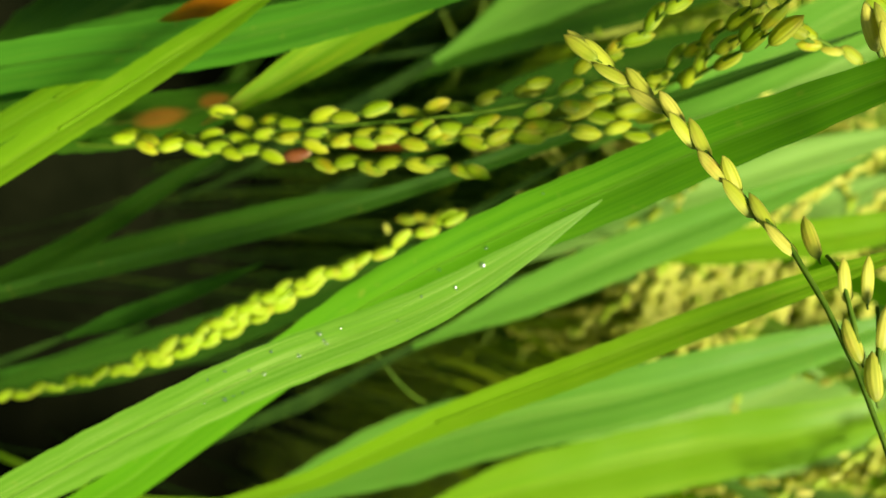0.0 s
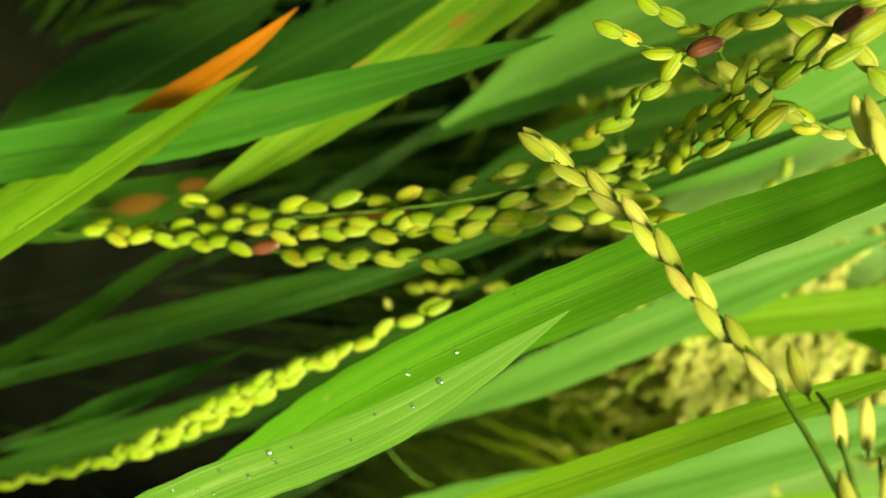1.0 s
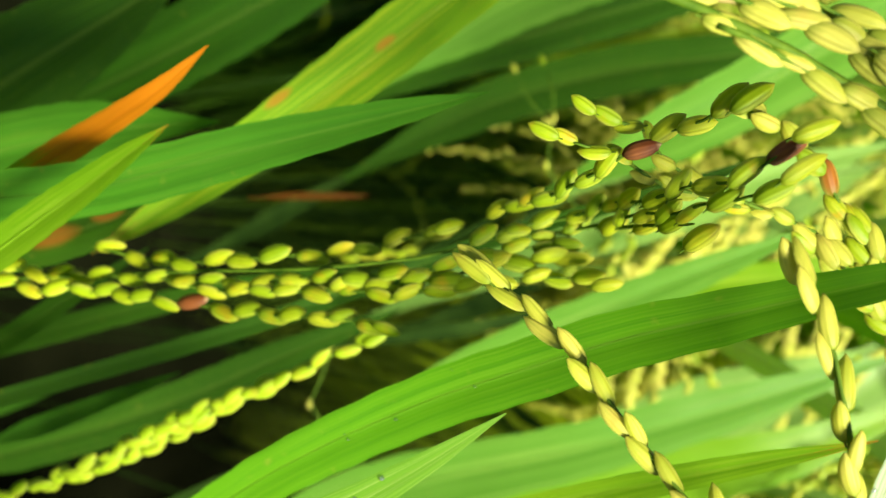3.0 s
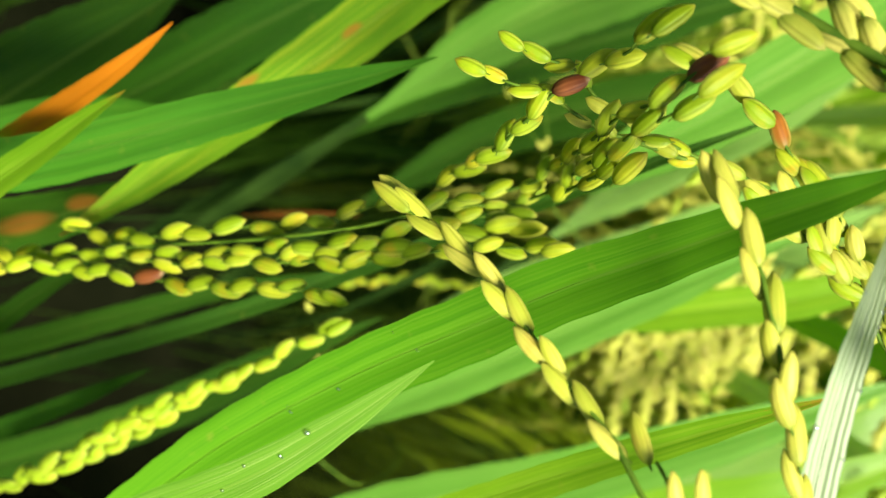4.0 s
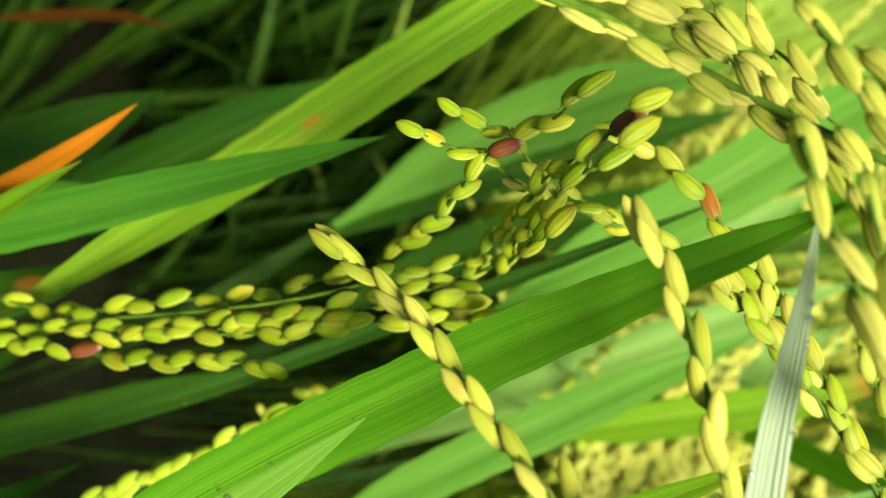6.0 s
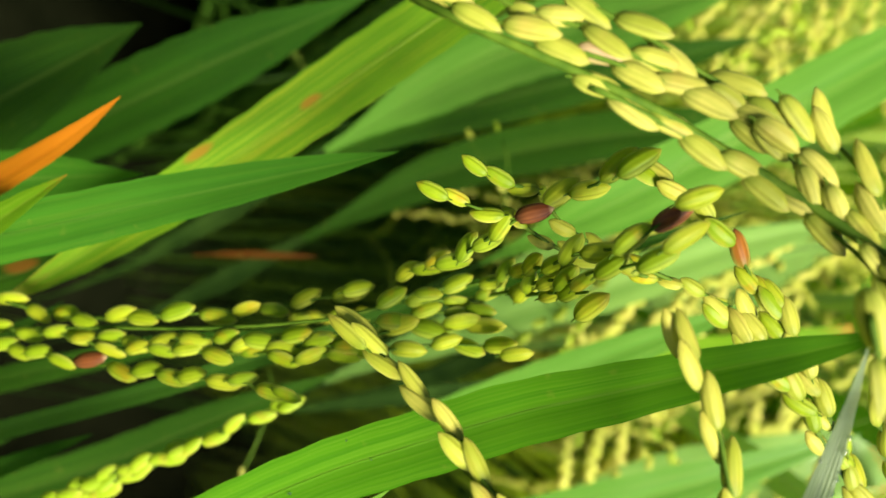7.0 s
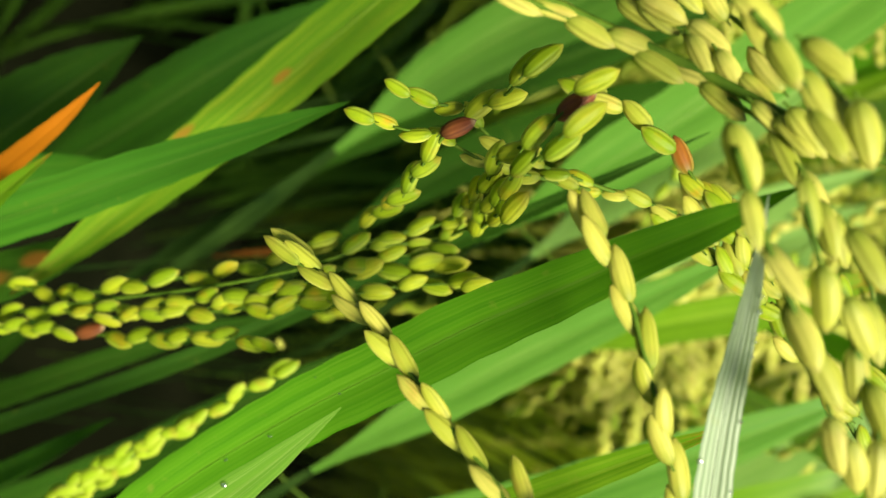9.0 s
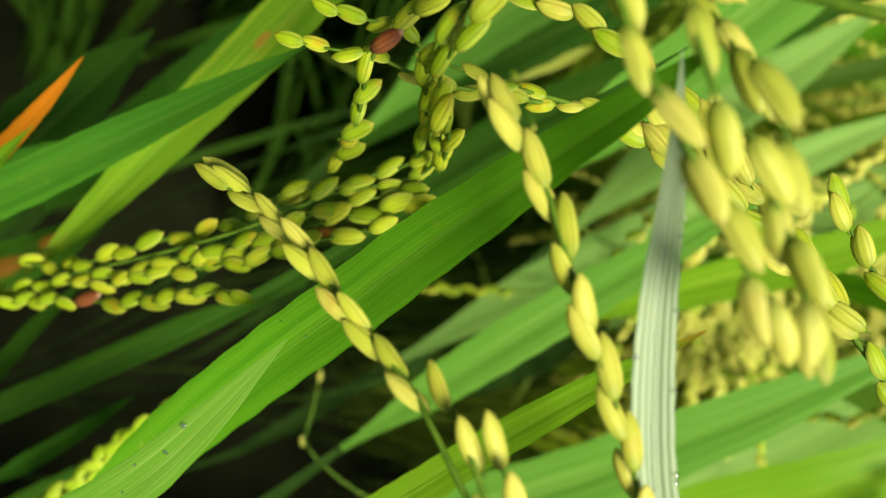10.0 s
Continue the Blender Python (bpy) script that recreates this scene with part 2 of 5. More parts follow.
# Blades deep in the canopy: the shade is put into this dark green.
FIELD_SHADE = leaf_material("leaf_field_shade_tone", (0.006, 0.032, 0.0015), (0.020, 0.075, 0.004), (0.07, 0.13, 0.01), 0.3, veins=8, random_from="island", through=0.25)
# Blades out in the sun: the sunlight is put into this paler tone.
FIELD_SUN = leaf_material("leaf_field_sun_tone", (0.15, 0.29, 0.025), (0.32, 0.45, 0.07), (0.54, 0.54, 0.14), 0.6, veins=8, random_from="island", through=0.4)
G_GREEN = grain_material("husk_green", (0.20, 0.33, 0.008), (0.37, 0.49, 0.016), (0.54, 0.54, 0.03), (0.46, 0.42, 0.05), (0.52, 0.27, 0.015), 0.7)
G_GOLD = grain_material("husk_gold", (0.30, 0.38, 0.025), (0.50, 0.52, 0.055), (0.66, 0.60, 0.12), (0.45, 0.42, 0.07), (0.58, 0.33, 0.07), 0.45)
G_PALE = grain_material("husk_pale", (0.28, 0.34, 0.03), (0.50, 0.51, 0.07), (0.66, 0.60, 0.14), (0.32, 0.30, 0.07), (0.46, 0.28, 0.07), 0.45)
# Very pale lime: the sunlight on the far ears is put into this colour.
G_LIME = grain_material("husk_lime_sun_tone", (0.50, 0.55, 0.07), (0.62, 0.64, 0.11), (0.72, 0.67, 0.17), (0.62, 0.60, 0.18), foot=(0.40, 0.47, 0.06), through=0.55)
G_YOUNG = grain_material("husk_young", (0.237, 0.386, 0.012), (0.326, 0.470, 0.020), (0.400, 0.504, 0.032), (0.5, 0.52, 0.06), foot=(0.30, 0.42, 0.015))
G_PURPLE = grain_material("husk_purple_brown", (0.09, 0.022, 0.006), (0.15, 0.04, 0.010), (0.22, 0.07, 0.016), (0.5, 0.4, 0.2), (0.3, 0.12, 0.03), 0.4, rim=(0.16, 0.07, 0.03), foot=(0.04, 0.03, 0.01), through=0.15)
G_PINK = grain_material("husk_pink", (0.42, 0.28, 0.12), (0.52, 0.38, 0.18), (0.58, 0.45, 0.24), (0.14, 0.05, 0.03), (0.34, 0.13, 0.08), 0.6, foot=(0.42, 0.30, 0.16))
STEM = plain_material("stem_green", (0.035, 0.085, 0.006), (0.085, 0.15, 0.012), 400, 0.6, gloss=0.08)
# Shade put into the colour of stalks and sheaths low in the plants.
CULM_SHADE = plain_material("culm_shade_tone", (0.008, 0.024, 0.003), (0.022, 0.05, 0.007), 60, 0.7, gloss=0.05)
# Near-black: the deep shade between the plants is put into the mud's colour.
MUD = plain_material("paddy_mud_shade_tone", (0.002, 0.003, 0.0012), (0.007, 0.008, 0.0035), 9, 0.95, 0.8, 0.02, 0.0)
dewm, dn, dl = material("dew_water")
clear, gleam, wet = dn.new("ShaderNodeBsdfTransparent"), dn.new("ShaderNodeBsdfGlossy"), dn.new("ShaderNodeMixShader")
gleam.inputs["Roughness"].default_value = 0.06
wet.inputs[0].default_value = 0.38
dl.new(clear.outputs[0], wet.inputs[1])
dl.new(gleam.outputs[0], wet.inputs[2])
dl.new(wet.outputs[0], dn.new("ShaderNodeOutputMaterial").inputs[0])



# ---- builders ----
def spline(points, count):
    """Smooth curve through the points: count rows of the same numbers."""
    P = np.array(points, float)
    if len(P) == 2:
        return np.array([P[0] + (P[1] - P[0]) * k / (count - 1) for k in range(count)])
    seg = np.linalg.norm(np.diff(P[:, :3], axis=0), axis=1) ** 0.5
    T = np.concatenate([[0], np.cumsum(np.maximum(seg, 1e-5))])
    M = np.empty_like(P)
    M[1:-1] = ((P[2:] - P[1:-1]) / (T[2:] - T[1:-1])[:, None] * (T[1:-1] - T[:-2])[:, None] + (P[1:-1] - P[:-2]) / (T[1:-1] - T[:-2])[:, None] * (T[2:] - T[1:-1])[:, None]) / (T[2:] - T[:-2])[:, None]
    M[0] = (P[1] - P[0]) / (T[1] - T[0])
    M[-1] = (P[-1] - P[-2]) / (T[-1] - T[-2])
    fine = []
    for i in range(len(P) - 1):
        h = T[i + 1] - T[i]
        for s in np.linspace(0, 1, 24, endpoint=i == len(P) - 2):
            fine.append((2 * s ** 3 - 3 * s ** 2 + 1) * P[i] + (s ** 3 - 2 * s ** 2 + s) * h * M[i] + (3 * s ** 2 - 2 * s ** 3) * P[i + 1] + (s ** 3 - s ** 2) * h * M[i + 1])
    F = np.array(fine)
    L = np.concatenate([[0], np.cumsum(np.linalg.norm(np.diff(F[:, :3], axis=0), axis=1))])
    at = np.linspace(0, L[-1], count)
    return np.stack([np.interp(at, L, F[:, k]) for k in range(F.shape[1])], 1)


def unit(v):
    return v / max(np.linalg.norm(v), 1e-9)


def link_mesh(name, verts, faces, mat, uvs=None, parent=None, label="", smooth=True):
    me = bpy.data.meshes.new(name)
    me.from_pydata([tuple(map(float, v)) for v in verts], [], faces)
    if uvs is not None:
        lay = me.uv_layers.new(name="UVMap")
        idx = np.empty(len(me.loops), dtype=np.int32)
        me.loops.foreach_get("vertex_index", idx)
        lay.data.foreach_set("uv", np.asarray(uvs, dtype=np.float32)[idx].ravel())
    me.materials.append(mat)
    if smooth:
        me.polygons.foreach_set("use_smooth", np.ones(len(me.polygons), dtype=bool))
    me.update()
    ob = new(name, me)
    if parent is not None:
        ob.parent = parent
    if label:
        ob["label"] = label
    return ob


def tube(name, points, r0, r1, mat, parent=None, count=40, sides=8, label=""):
    S = spline(points, count)
    verts, faces, uvs = [], [], []
    ref = np.array([0.31, 0.2, 0.93])
    for i, p in enumerate(S):
        t = unit(S[min(i + 1, count - 1)] - S[max(i - 1, 0)])
        a = unit(np.cross(t, ref))
        b = np.cross(t, a)
        f = i / (count - 1)
        r = (r0 + (r1 - r0) * f) * (1 + 0.06 * math.sin(i * 1.7))
        for k in range(sides):
            th = 2 * math.pi * k / sides
            verts.append(p + r * (math.cos(th) * a + math.sin(th) * b))
            uvs.append((k / sides, f))
    for i in range(count - 1):
        for k in range(sides):
            faces.append((i * sides + k, i * sides + (k + 1) % sides, (i + 1) * sides + (k + 1) % sides, (i + 1) * sides + k))
    faces.append(tuple(range(sides - 1, -1, -1)))
    faces.append(tuple((count - 1) * sides + k for k in range(sides)))
    return link_mesh(name, verts, faces, mat, uvs, parent, label)


def root_points(p0, p1, root):
    """From the low end of a blade or stalk on down to the soil; root: sideways way to the culm for those that arch over."""
    p0, p1 = np.array(p0[:3]), np.array(p1[:3])
    d = unit(p0 - p1)
    if root is None:
        a = p0 + d * 0.12
        foot = np.array([p0[0] + d[0] * 0.22, p0[1] + d[1] * 0.22, 0.0])
        return [tuple(foot), tuple(foot + (0, 0, 0.25)), tuple(a)]
    way = np.array([root[0], root[1], 0.0])
    foot = p0 + way
    foot[2] = 0.0
    return [tuple(foot), (foot[0], foot[1], 0.45), tuple(p0 + way * 0.93 + (0, 0, -0.16)), tuple(p0 + way * 0.62 + d * 0.03 + (0, 0, -0.005)), tuple(p0 + way * 0.28 + d * 0.03 + (0, 0, 0.012))]


SURFACES = {}


def rice_leaf(points, mat, label, face=(0, -0.743, 0.669), twist=(0.0, 0.0), fold=0.25, root=None, rows=70, ripple=0.0, seed=1, neck=1.0):
    """One leaf from its sheath at the soil to its tip. points: x, y, z, full width, low end first."""
    rng = random.Random(seed)
    thing = new("rice_leaf")
    low = root_points(points[0], points[1], root)
    w0 = points[0][3]
    lowrows = [(*p, max(0.002, w0 * f * neck)) for p, f in zip(low, (0.3, 0.4, 0.7, 0.85, 0.95))]
    visible = spline(points, rows)
    if neck < 1:
        f = np.clip(np.linspace(0, 1, rows) / 0.3, 0, 1)
        visible[:, 3] *= neck + (1 - neck) * f * f * (3 - 2 * f)
    head = spline([*lowrows, points[0]], 16)[:-1]
    S = np.concatenate([head, visible])
    n = len(S)
    across = 9
    verts, faces, uvs, frames = [], [], [], []
    nrm0 = unit(np.array(face, float))
    ph = rng.uniform(0, 6)
    for i, row in enumerate(S):
        t = unit(S[min(i + 1, n - 1)][:3] - S[max(i - 1, 0)][:3])
        side = unit(np.cross(t, nrm0))
        nn = np.cross(side, t)
        f = max(0.0, (i - len(head)) / (rows - 1))
        tw = radians(twist[0] + (twist[1] - twist[0]) * f)
        s2 = math.cos(tw) * side + math.sin(tw) * nn
        n2 = -math.sin(tw) * side + math.cos(tw) * nn
        if i >= len(head):
            frames.append((row, s2, n2, fold))
        for k in range(across):
            c = k / (across - 1) * 2 - 1
            lift = fold * abs(c) - 0.10 * c * c
            wob = ripple * math.sin(f * 23 + ph + 1.3 * c) * abs(c) + 0.012 * math.sin(f * 61 + 2 * ph + (3 if c > 0 else 0)) * abs(c)
            verts.append(row[:3] + row[3] * 0.5 * (c * (1 + 0.02 * math.sin(f * 90 + k)) * s2 + (lift + wob) * n2))
            uvs.append((k / (across - 1), f))
    for i in range(n - 1):
        for k in range(across - 1):
            faces.append((i * across + k, i * across + k + 1, (i + 1) * across + k + 1, (i + 1) * across + k))
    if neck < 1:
        # a narrow sheath carries the blade, shade painted into its dark green
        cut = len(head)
        link_mesh("sheath", verts[:(cut + 1) * across], faces[:cut * (across - 1)], CULM_SHADE, uvs[:(cut + 1) * across], thing, "leaf sheath with shade put into its dark colour")
        low_faces = [tuple(q - cut * across for q in f) for f in faces[cut * (across - 1):]]
        link_mesh("blade", verts[cut * across:], low_faces, mat, uvs[cut * across:], thing)
    else:
        link_mesh("blade", verts, faces, mat, uvs, thing)
    # raised midrib on the back
    rib = [tuple(S[i][:3] - 0.0002 * unit(nrm0)) for i in range(len(head), n - 4, 6)]
    if len(rib) > 3:
        tube("midrib", rib, 0.0005, 0.00015, mat, thing, 40, 6)
    SURFACES[thing.name] = frames
    return tagged(thing, label, "leaf")


def grain_mesh(name, length, width, thick, seed):
    """A rice spikelet: two ribbed hulls meeting at a keel, a small beak, and two tiny glumes at the foot. Long axis z, foot at 0."""
    rng = random.Random(seed)
    verts, faces, uvs = [], [], []
    rings, sides = 11, 16
    bend = rng.uniform(-0.05, 0.05)
    for i in range(rings):
        s = i / (rings - 1)
        q = 2 * (0.012 + 0.968 * s) - 0.96
        prof = max(0.0, 1 - abs(q / (1.04 if q > 0 else 0.96)) ** (2.3 if q > 0 else 2.6)) ** (0.66 if q > 0 else 0.58)
        for k in range(sides):
            th = 2 * math.pi * k / sides
            rr = prof * (1 + 0.035 * math.cos(th * 6) - (0.08 if k in (2, 14) else 0))
            cy = math.copysign(abs(math.sin(th)) ** 1.35, math.sin(th))
            verts.append((0.5 * width * rr * math.cos(th) + bend * length * math.sin(math.pi * s), 0.5 * thick * rr * cy, s * length))
            uvs.append((k / sides, s))
    for i in range(rings - 1):
        for k in range(sides):
            faces.append((i * sides + k, i * sides + (k + 1) % sides, (i + 1) * sides + (k + 1) % sides, (i + 1) * sides + k))
    faces.append(tuple(range(sides - 1, -1, -1)))
    top = len(verts)
    verts.append((bend * 0.3 * length, 0, length * 1.045))
    uvs.append((0.5, 1.0))
    for k in range(sides):
        faces.append(((rings - 1) * sides + k, (rings - 1) * sides + (k + 1) % sides, top))
    for sgn in (-1, 1):
        b = len(verts)
        for dx, dy, z in ((0.05, 0.16, 0.0), (0.05, -0.16, 0.0), (0.34, 0.12, 0.10), (0.34, -0.12, 0.10), (0.50, 0.0, 0.27)):
            verts.append((sgn * dx * width, dy * thick, z * length))
            uvs.append((0.1, 0.05))
        faces.extend([(b, b + 1, b + 3, b + 2), (b + 2, b + 3, b + 4)])
    husk_faces = len(faces)
    b = len(verts)
    for i, (z, ox, rr) in enumerate(((0.0004, 0.0, 0.00028), (-0.0004, 0.0, 0.0002), (-0.0010, 0.0001, 0.00016))):
        for k in range(5):
            th = 2 * math.pi * k / 5
            verts.append((ox + rr * math.cos(th), rr * math.sin(th), z))
            uvs.append((0.5, 0.05))
    for i in range(2):
        for k in range(5):
            faces.append((b + i * 5 + k, b + i * 5 + (k + 1) % 5, b + (i + 1) * 5 + (k + 1) % 5, b + (i + 1) * 5 + k))
    me = bpy.data.meshes.new(name)
    me.from_pydata(verts, [], faces)
    me["husk_faces"] = husk_faces
    lay = me.uv_layers.new(name="UVMap")
    idx = np.empty(len(me.loops), dtype=np.int32)
    me.loops.foreach_get("vertex_index", idx)
    lay.data.foreach_set("uv", np.asarray(uvs, dtype=np.float32)[idx].ravel())
    me.polygons.foreach_set("use_smooth", np.ones(len(me.polygons), dtype=bool))
    me.update()
    return me


GRAINS = {}


def grain_shapes(mat, slim):
    key = (mat.name, slim)
    if key not in GRAINS:
        GRAINS[key] = []
        for k in range(3):
            me = grain_mesh("grain", 0.0078, 0.0031 * slim, 0.0017 * slim, 7 + k)
            me.materials.append(mat)
            me.materials.append(STEM)
            for poly in me.polygons:
                poly.material_index = 1 if poly.index >= me["husk_faces"] else 0
            GRAINS[key].append(me)
    return GRAINS[key]


def grains_along(parent, S, count, mats, size, slim, spread, first, rng, special, one_side=False, loose=0.0):
    """Husks set alternately on both sides of a branch, tips forward; the last one ends the branch."""
    n = len(S)
    ref = np.array([0.1, -0.743, 0.669])
    for g in range(count):
        f = first + (1 - first) * (g + (rng.uniform(-0.2, 0.2) if g < count - 1 else 0)) / max(1, count - 1) * 0.985
        f = min(max(f, 0), 0.985)
        x = f * (n - 1)
        i = int(min(x, n - 2))
        p = S[i] + (S[i + 1] - S[i]) * (x - i)
        t = unit(S[min(i + 3, n - 1)] - S[max(i - 2, 0)])
        t = unit(t - 0.75 * float(np.dot(t, ref)) * ref)
        side = unit(np.cross(t, ref))
        out = np.cross(side, t)
        sgn = 1 if g % 2 or one_side else -1
        ang = radians(spread * rng.uniform(0.6, 1.25)) * sgn * (0.0 if g == count - 1 else 0.35 if g == count - 2 else 1.0)
        lift = radians(rng.uniform(-12, 14))
        d = unit(math.cos(ang) * t + math.sin(ang) * side + math.sin(lift) * out)
        kind = special.get(g)
        mat = kind or rng.choice(mats)
        k = size * rng.uniform(0.9, 1.08)
        # the flat side mostly shows
        flat = unit(np.cross(d, out) + rng.uniform(-0.45, 0.45) * out)
        flat = unit(flat - d * float(np.dot(flat, d)))
        third = np.cross(d, flat)
        foot = p + side * sgn * (0.0012 if one_side and f < 0.75 else 0.0006) * size + out * rng.uniform(-0.0006, 0.0010)
        if loose:
            foot = foot + np.array([rng.gauss(0, loose) for _ in range(3)])
            d = unit(d + np.array([rng.gauss(0, 0.35) for _ in range(3)]))
            flat = unit(flat - d * float(np.dot(flat, d)))
            third = np.cross(d, flat)
        back = d * 0.0078 * k * (0.45 if g < count - 1 else 0.95)
        m = Matrix([[*(flat[r] * k, third[r] * k, d[r] * k), foot[r] - back[r]] for r in range(3)] + [[0, 0, 0, 1]])
        ob = new("grain", rng.choice(grain_shapes(mat, slim)))
        ob.parent = parent
        ob.matrix_basis = m
        if kind:
            ob["label"] = "discoloured purple-brown rice husk" if kind is G_PURPLE else "pinkish discoloured rice husk" if kind is G_PINK else "orange-brown rice husk"


def short(pts, cut=0.0065):
    """The same curve, ending inside the last husk."""
    S = spline(pts, 60)
    return [tuple(q) for q in S if np.linalg.norm(q - S[-1]) > cut][::4]


def rice_panicle(stem, branches, mats, label, size=1.0, slim=1.0, spread=18, root=None, stem_grains=0, stem_r=(0.0009, 0.0004), seed=1, first=0.0, special=None, scales=None, one_side=False):
    """A rice ear: a stalk from the soil up, side branches, and the husks on them. Points run from the foot to the tip."""
    rng = random.Random(seed)
    thing = new("rice_panicle")
    low = root_points(stem[0], stem[1], root)
    stalk = tube("stalk", [*low, *(short(stem) if stem_grains else stem)], stem_r[0], stem_r[1], STEM, thing, 110, 8)
    special, scales = special or {}, scales or {}
    if stem_grains:
        grains_along(stalk, spline(stem, 80), stem_grains, mats, size, slim, spread, first, rng, special.get(-1, {}), one_side)
    for b, (pts, count) in enumerate(branches):
        br = tube("branch", short(pts), 0.0005, 0.00025, STEM, thing, 30, 6)
        grains_along(br, spline(pts, 60), count, mats, size * scales.get(b, 1.0), slim, spread, 0.02, rng, special.get(b, {}))
    return tagged(thing, label, "rice ear")


# ---- ground and field ----
gv, gf = [], []
N = 40
for i in range(N + 1):
    for j in range(N + 1):
        a, b = (i / N * 2 - 1), (j / N * 2 - 1)
        x, y = 60 * math.copysign(abs(a) ** 3, a), 60 * math.copysign(abs(b) ** 3, b)
        gv.append((x, y, 0.02 * noise.noise(Vector((x * 3, y * 3, 0)))))
for i in range(N):
    for j in range(N):
        gf.append((i * (N + 1) + j, (i + 1) * (N + 1) + j, (i + 1) * (N + 1) + j + 1, i * (N + 1) + j + 1))
tagged(link_mesh("ground", gv, gf, MUD), "wet mud of the rice paddy, canopy shade in its near-black colour", "ground", kind="structure")


def field_blades(seed, clumps, per, keep, tall=(0.66, 1.0), sheath=0.0):
    """Blades of the crowd of rice plants, many to a clump; sheath: the share of their height that is a bare thin stalk."""
    rng = random.Random(seed)
    verts, faces, uvs = [], [], []
    for cx, cy in clumps:
        for _ in range(per):
            th = rng.uniform(0, 2 * math.pi)
            lean = rng.uniform(0.04, 0.34)
            h = rng.uniform(*tall)
            w = rng.uniform(0.007, 0.014)
            bx, by = cx + rng.gauss(0, 0.02), cy + rng.gauss(0, 0.02)
            droop = rng.uniform(0, 0.22) * (1 if rng.random() < 0.6 else 0.2)
            rows = []
            for k in range(9):
                s = k / 8
                r = lean * s ** 1.8
                z = h * (s - droop * s ** 4)
                rows.append(np.array([bx + r * math.cos(th), by + r * math.sin(th), z]))
            if not all(keep(p) for p in rows):
                continue
            turn = th + rng.uniform(-0.7, 0.7)
            sd = np.array([-math.sin(turn), math.cos(turn), 0])
            up = np.array([-math.cos(th), -math.sin(th), 0.4])
            b = len(verts)
            for k, p in enumerate(rows):
                s = k / 8
                ww = w * (0.45 + 1.1 * s if s < 0.5 else 1.0 * (1 - ((s - 0.5) / 0.5) ** 2.2)) * (0.5 if s > sheath else 0.05)
                for c in (-1, 0, 1):
                    verts.append(p + sd * c * ww + up * abs(c) * ww * 0.22)
                    uvs.append((c / 2 + 0.5, s))
            for k in range(8):
                for c in range(2):
                    q = b + k * 3 + c
                    faces.append((q, q + 1, q + 4, q + 3))
    return verts, faces, uvs


def clear_of_view(p):
    """Leaves free the room in which the camera and the near ears and leaves stand."""
    d = 0.743 * p[1] - 0.669 * (p[2] - 0.95)
    if p[1] < -0.14 or d < -0.05:
        return math.hypot(p[0], p[1]) > 0.16
    r = 0.669 * p[1] + 0.743 * (p[2] - 0.95)
    # kept empty so that the near-black mud reads as deep shade
    if d < 2.2 and r < 0.16 * d and -0.08 < p[0] < 0.1 + 0.4 * d:
        return False
    return not (d < 0.62 and abs(p[0] + 0.02) < 0.16 + 0.25 * max(d, 0))


rng = random.Random(5)
clumps = []
for i in range(-9, 10):
    for j in range(-5, 16):
        clumps.append((i * 0.19 + rng.uniform(-0.06, 0.06), j * 0.19 + 0.05 + rng.uniform(-0.06, 0.06)))
# Near clumps take the shade-coloured blades, the others the sun-coloured ones.
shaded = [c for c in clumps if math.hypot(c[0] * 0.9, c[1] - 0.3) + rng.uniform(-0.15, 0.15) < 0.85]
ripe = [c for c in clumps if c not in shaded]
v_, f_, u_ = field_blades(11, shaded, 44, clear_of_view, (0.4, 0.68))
tagged(link_mesh("rice_field", v_, f_, FIELD_SHADE, u_), "crowded blades of the surrounding rice plants, shade put into their dark green", "rice plants", kind="stuff")
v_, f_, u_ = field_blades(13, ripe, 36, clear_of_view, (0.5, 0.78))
tagged(link_mesh("ripening_rice_field", v_, f_, FIELD_SUN, u_), "ripening blades of the rice behind, lightened by sunlight put into their colour", "rice plants", kind="stuff")
# Added outside the view, only to keep the sun off the lower plants.
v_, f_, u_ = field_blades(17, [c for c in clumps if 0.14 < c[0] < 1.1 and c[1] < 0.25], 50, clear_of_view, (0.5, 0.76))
tagged(link_mesh("sunward_rice_field", v_, f_, FIELD_SHADE, u_), "unseen rice blades added on the sun side to shade the plants", "rice plants", kind="stuff")
def tall_behind(p):
    """The stand of ripening plants, sunlight in their colour, seen over the near ones."""
    d = 0.743 * p[1] - 0.669 * (p[2] - 0.95)
    r = 0.669 * p[1] + 0.743 * (p[2] - 0.95)
    return d > 0.42 and (p[2] < 0.62 or r > 0.16 * d)


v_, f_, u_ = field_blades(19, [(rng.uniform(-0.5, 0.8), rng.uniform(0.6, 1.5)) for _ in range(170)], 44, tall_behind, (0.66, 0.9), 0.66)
tagged(link_mesh("sunlit_rice_field", v_, f_, FIELD_SUN, u_), "yellow-green blades of the ripening rice behind, sunlight put into their colour", "rice plants", kind="stuff")
far = []
for step, reach in ((0.27, 3.6), (0.45, 8.0)):
    n = int(reach / step)
    for i in range(-n, n + 1):
        for j in range(-n, n + 1):
            x, y = (i + rng.uniform(-0.35, 0.35)) * step, 1.0 + (j + rng.uniform(-0.35, 0.35)) * step
            if abs(x) < 1.72 and -0.92 < y < 2.95 or step > 0.4 and abs(x) < 3.6 and abs(y - 1.0) < 3.6:
                continue
            far.append((x, y))
v_, f_, u_ = field_blades(12, far, 15, lambda p: True, (0.55, 0.85))
tagged(link_mesh("far_rice_field", v_, f_, FIELD_SUN, u_), "distant green rice plants of the field", "rice plants", kind="stuff")

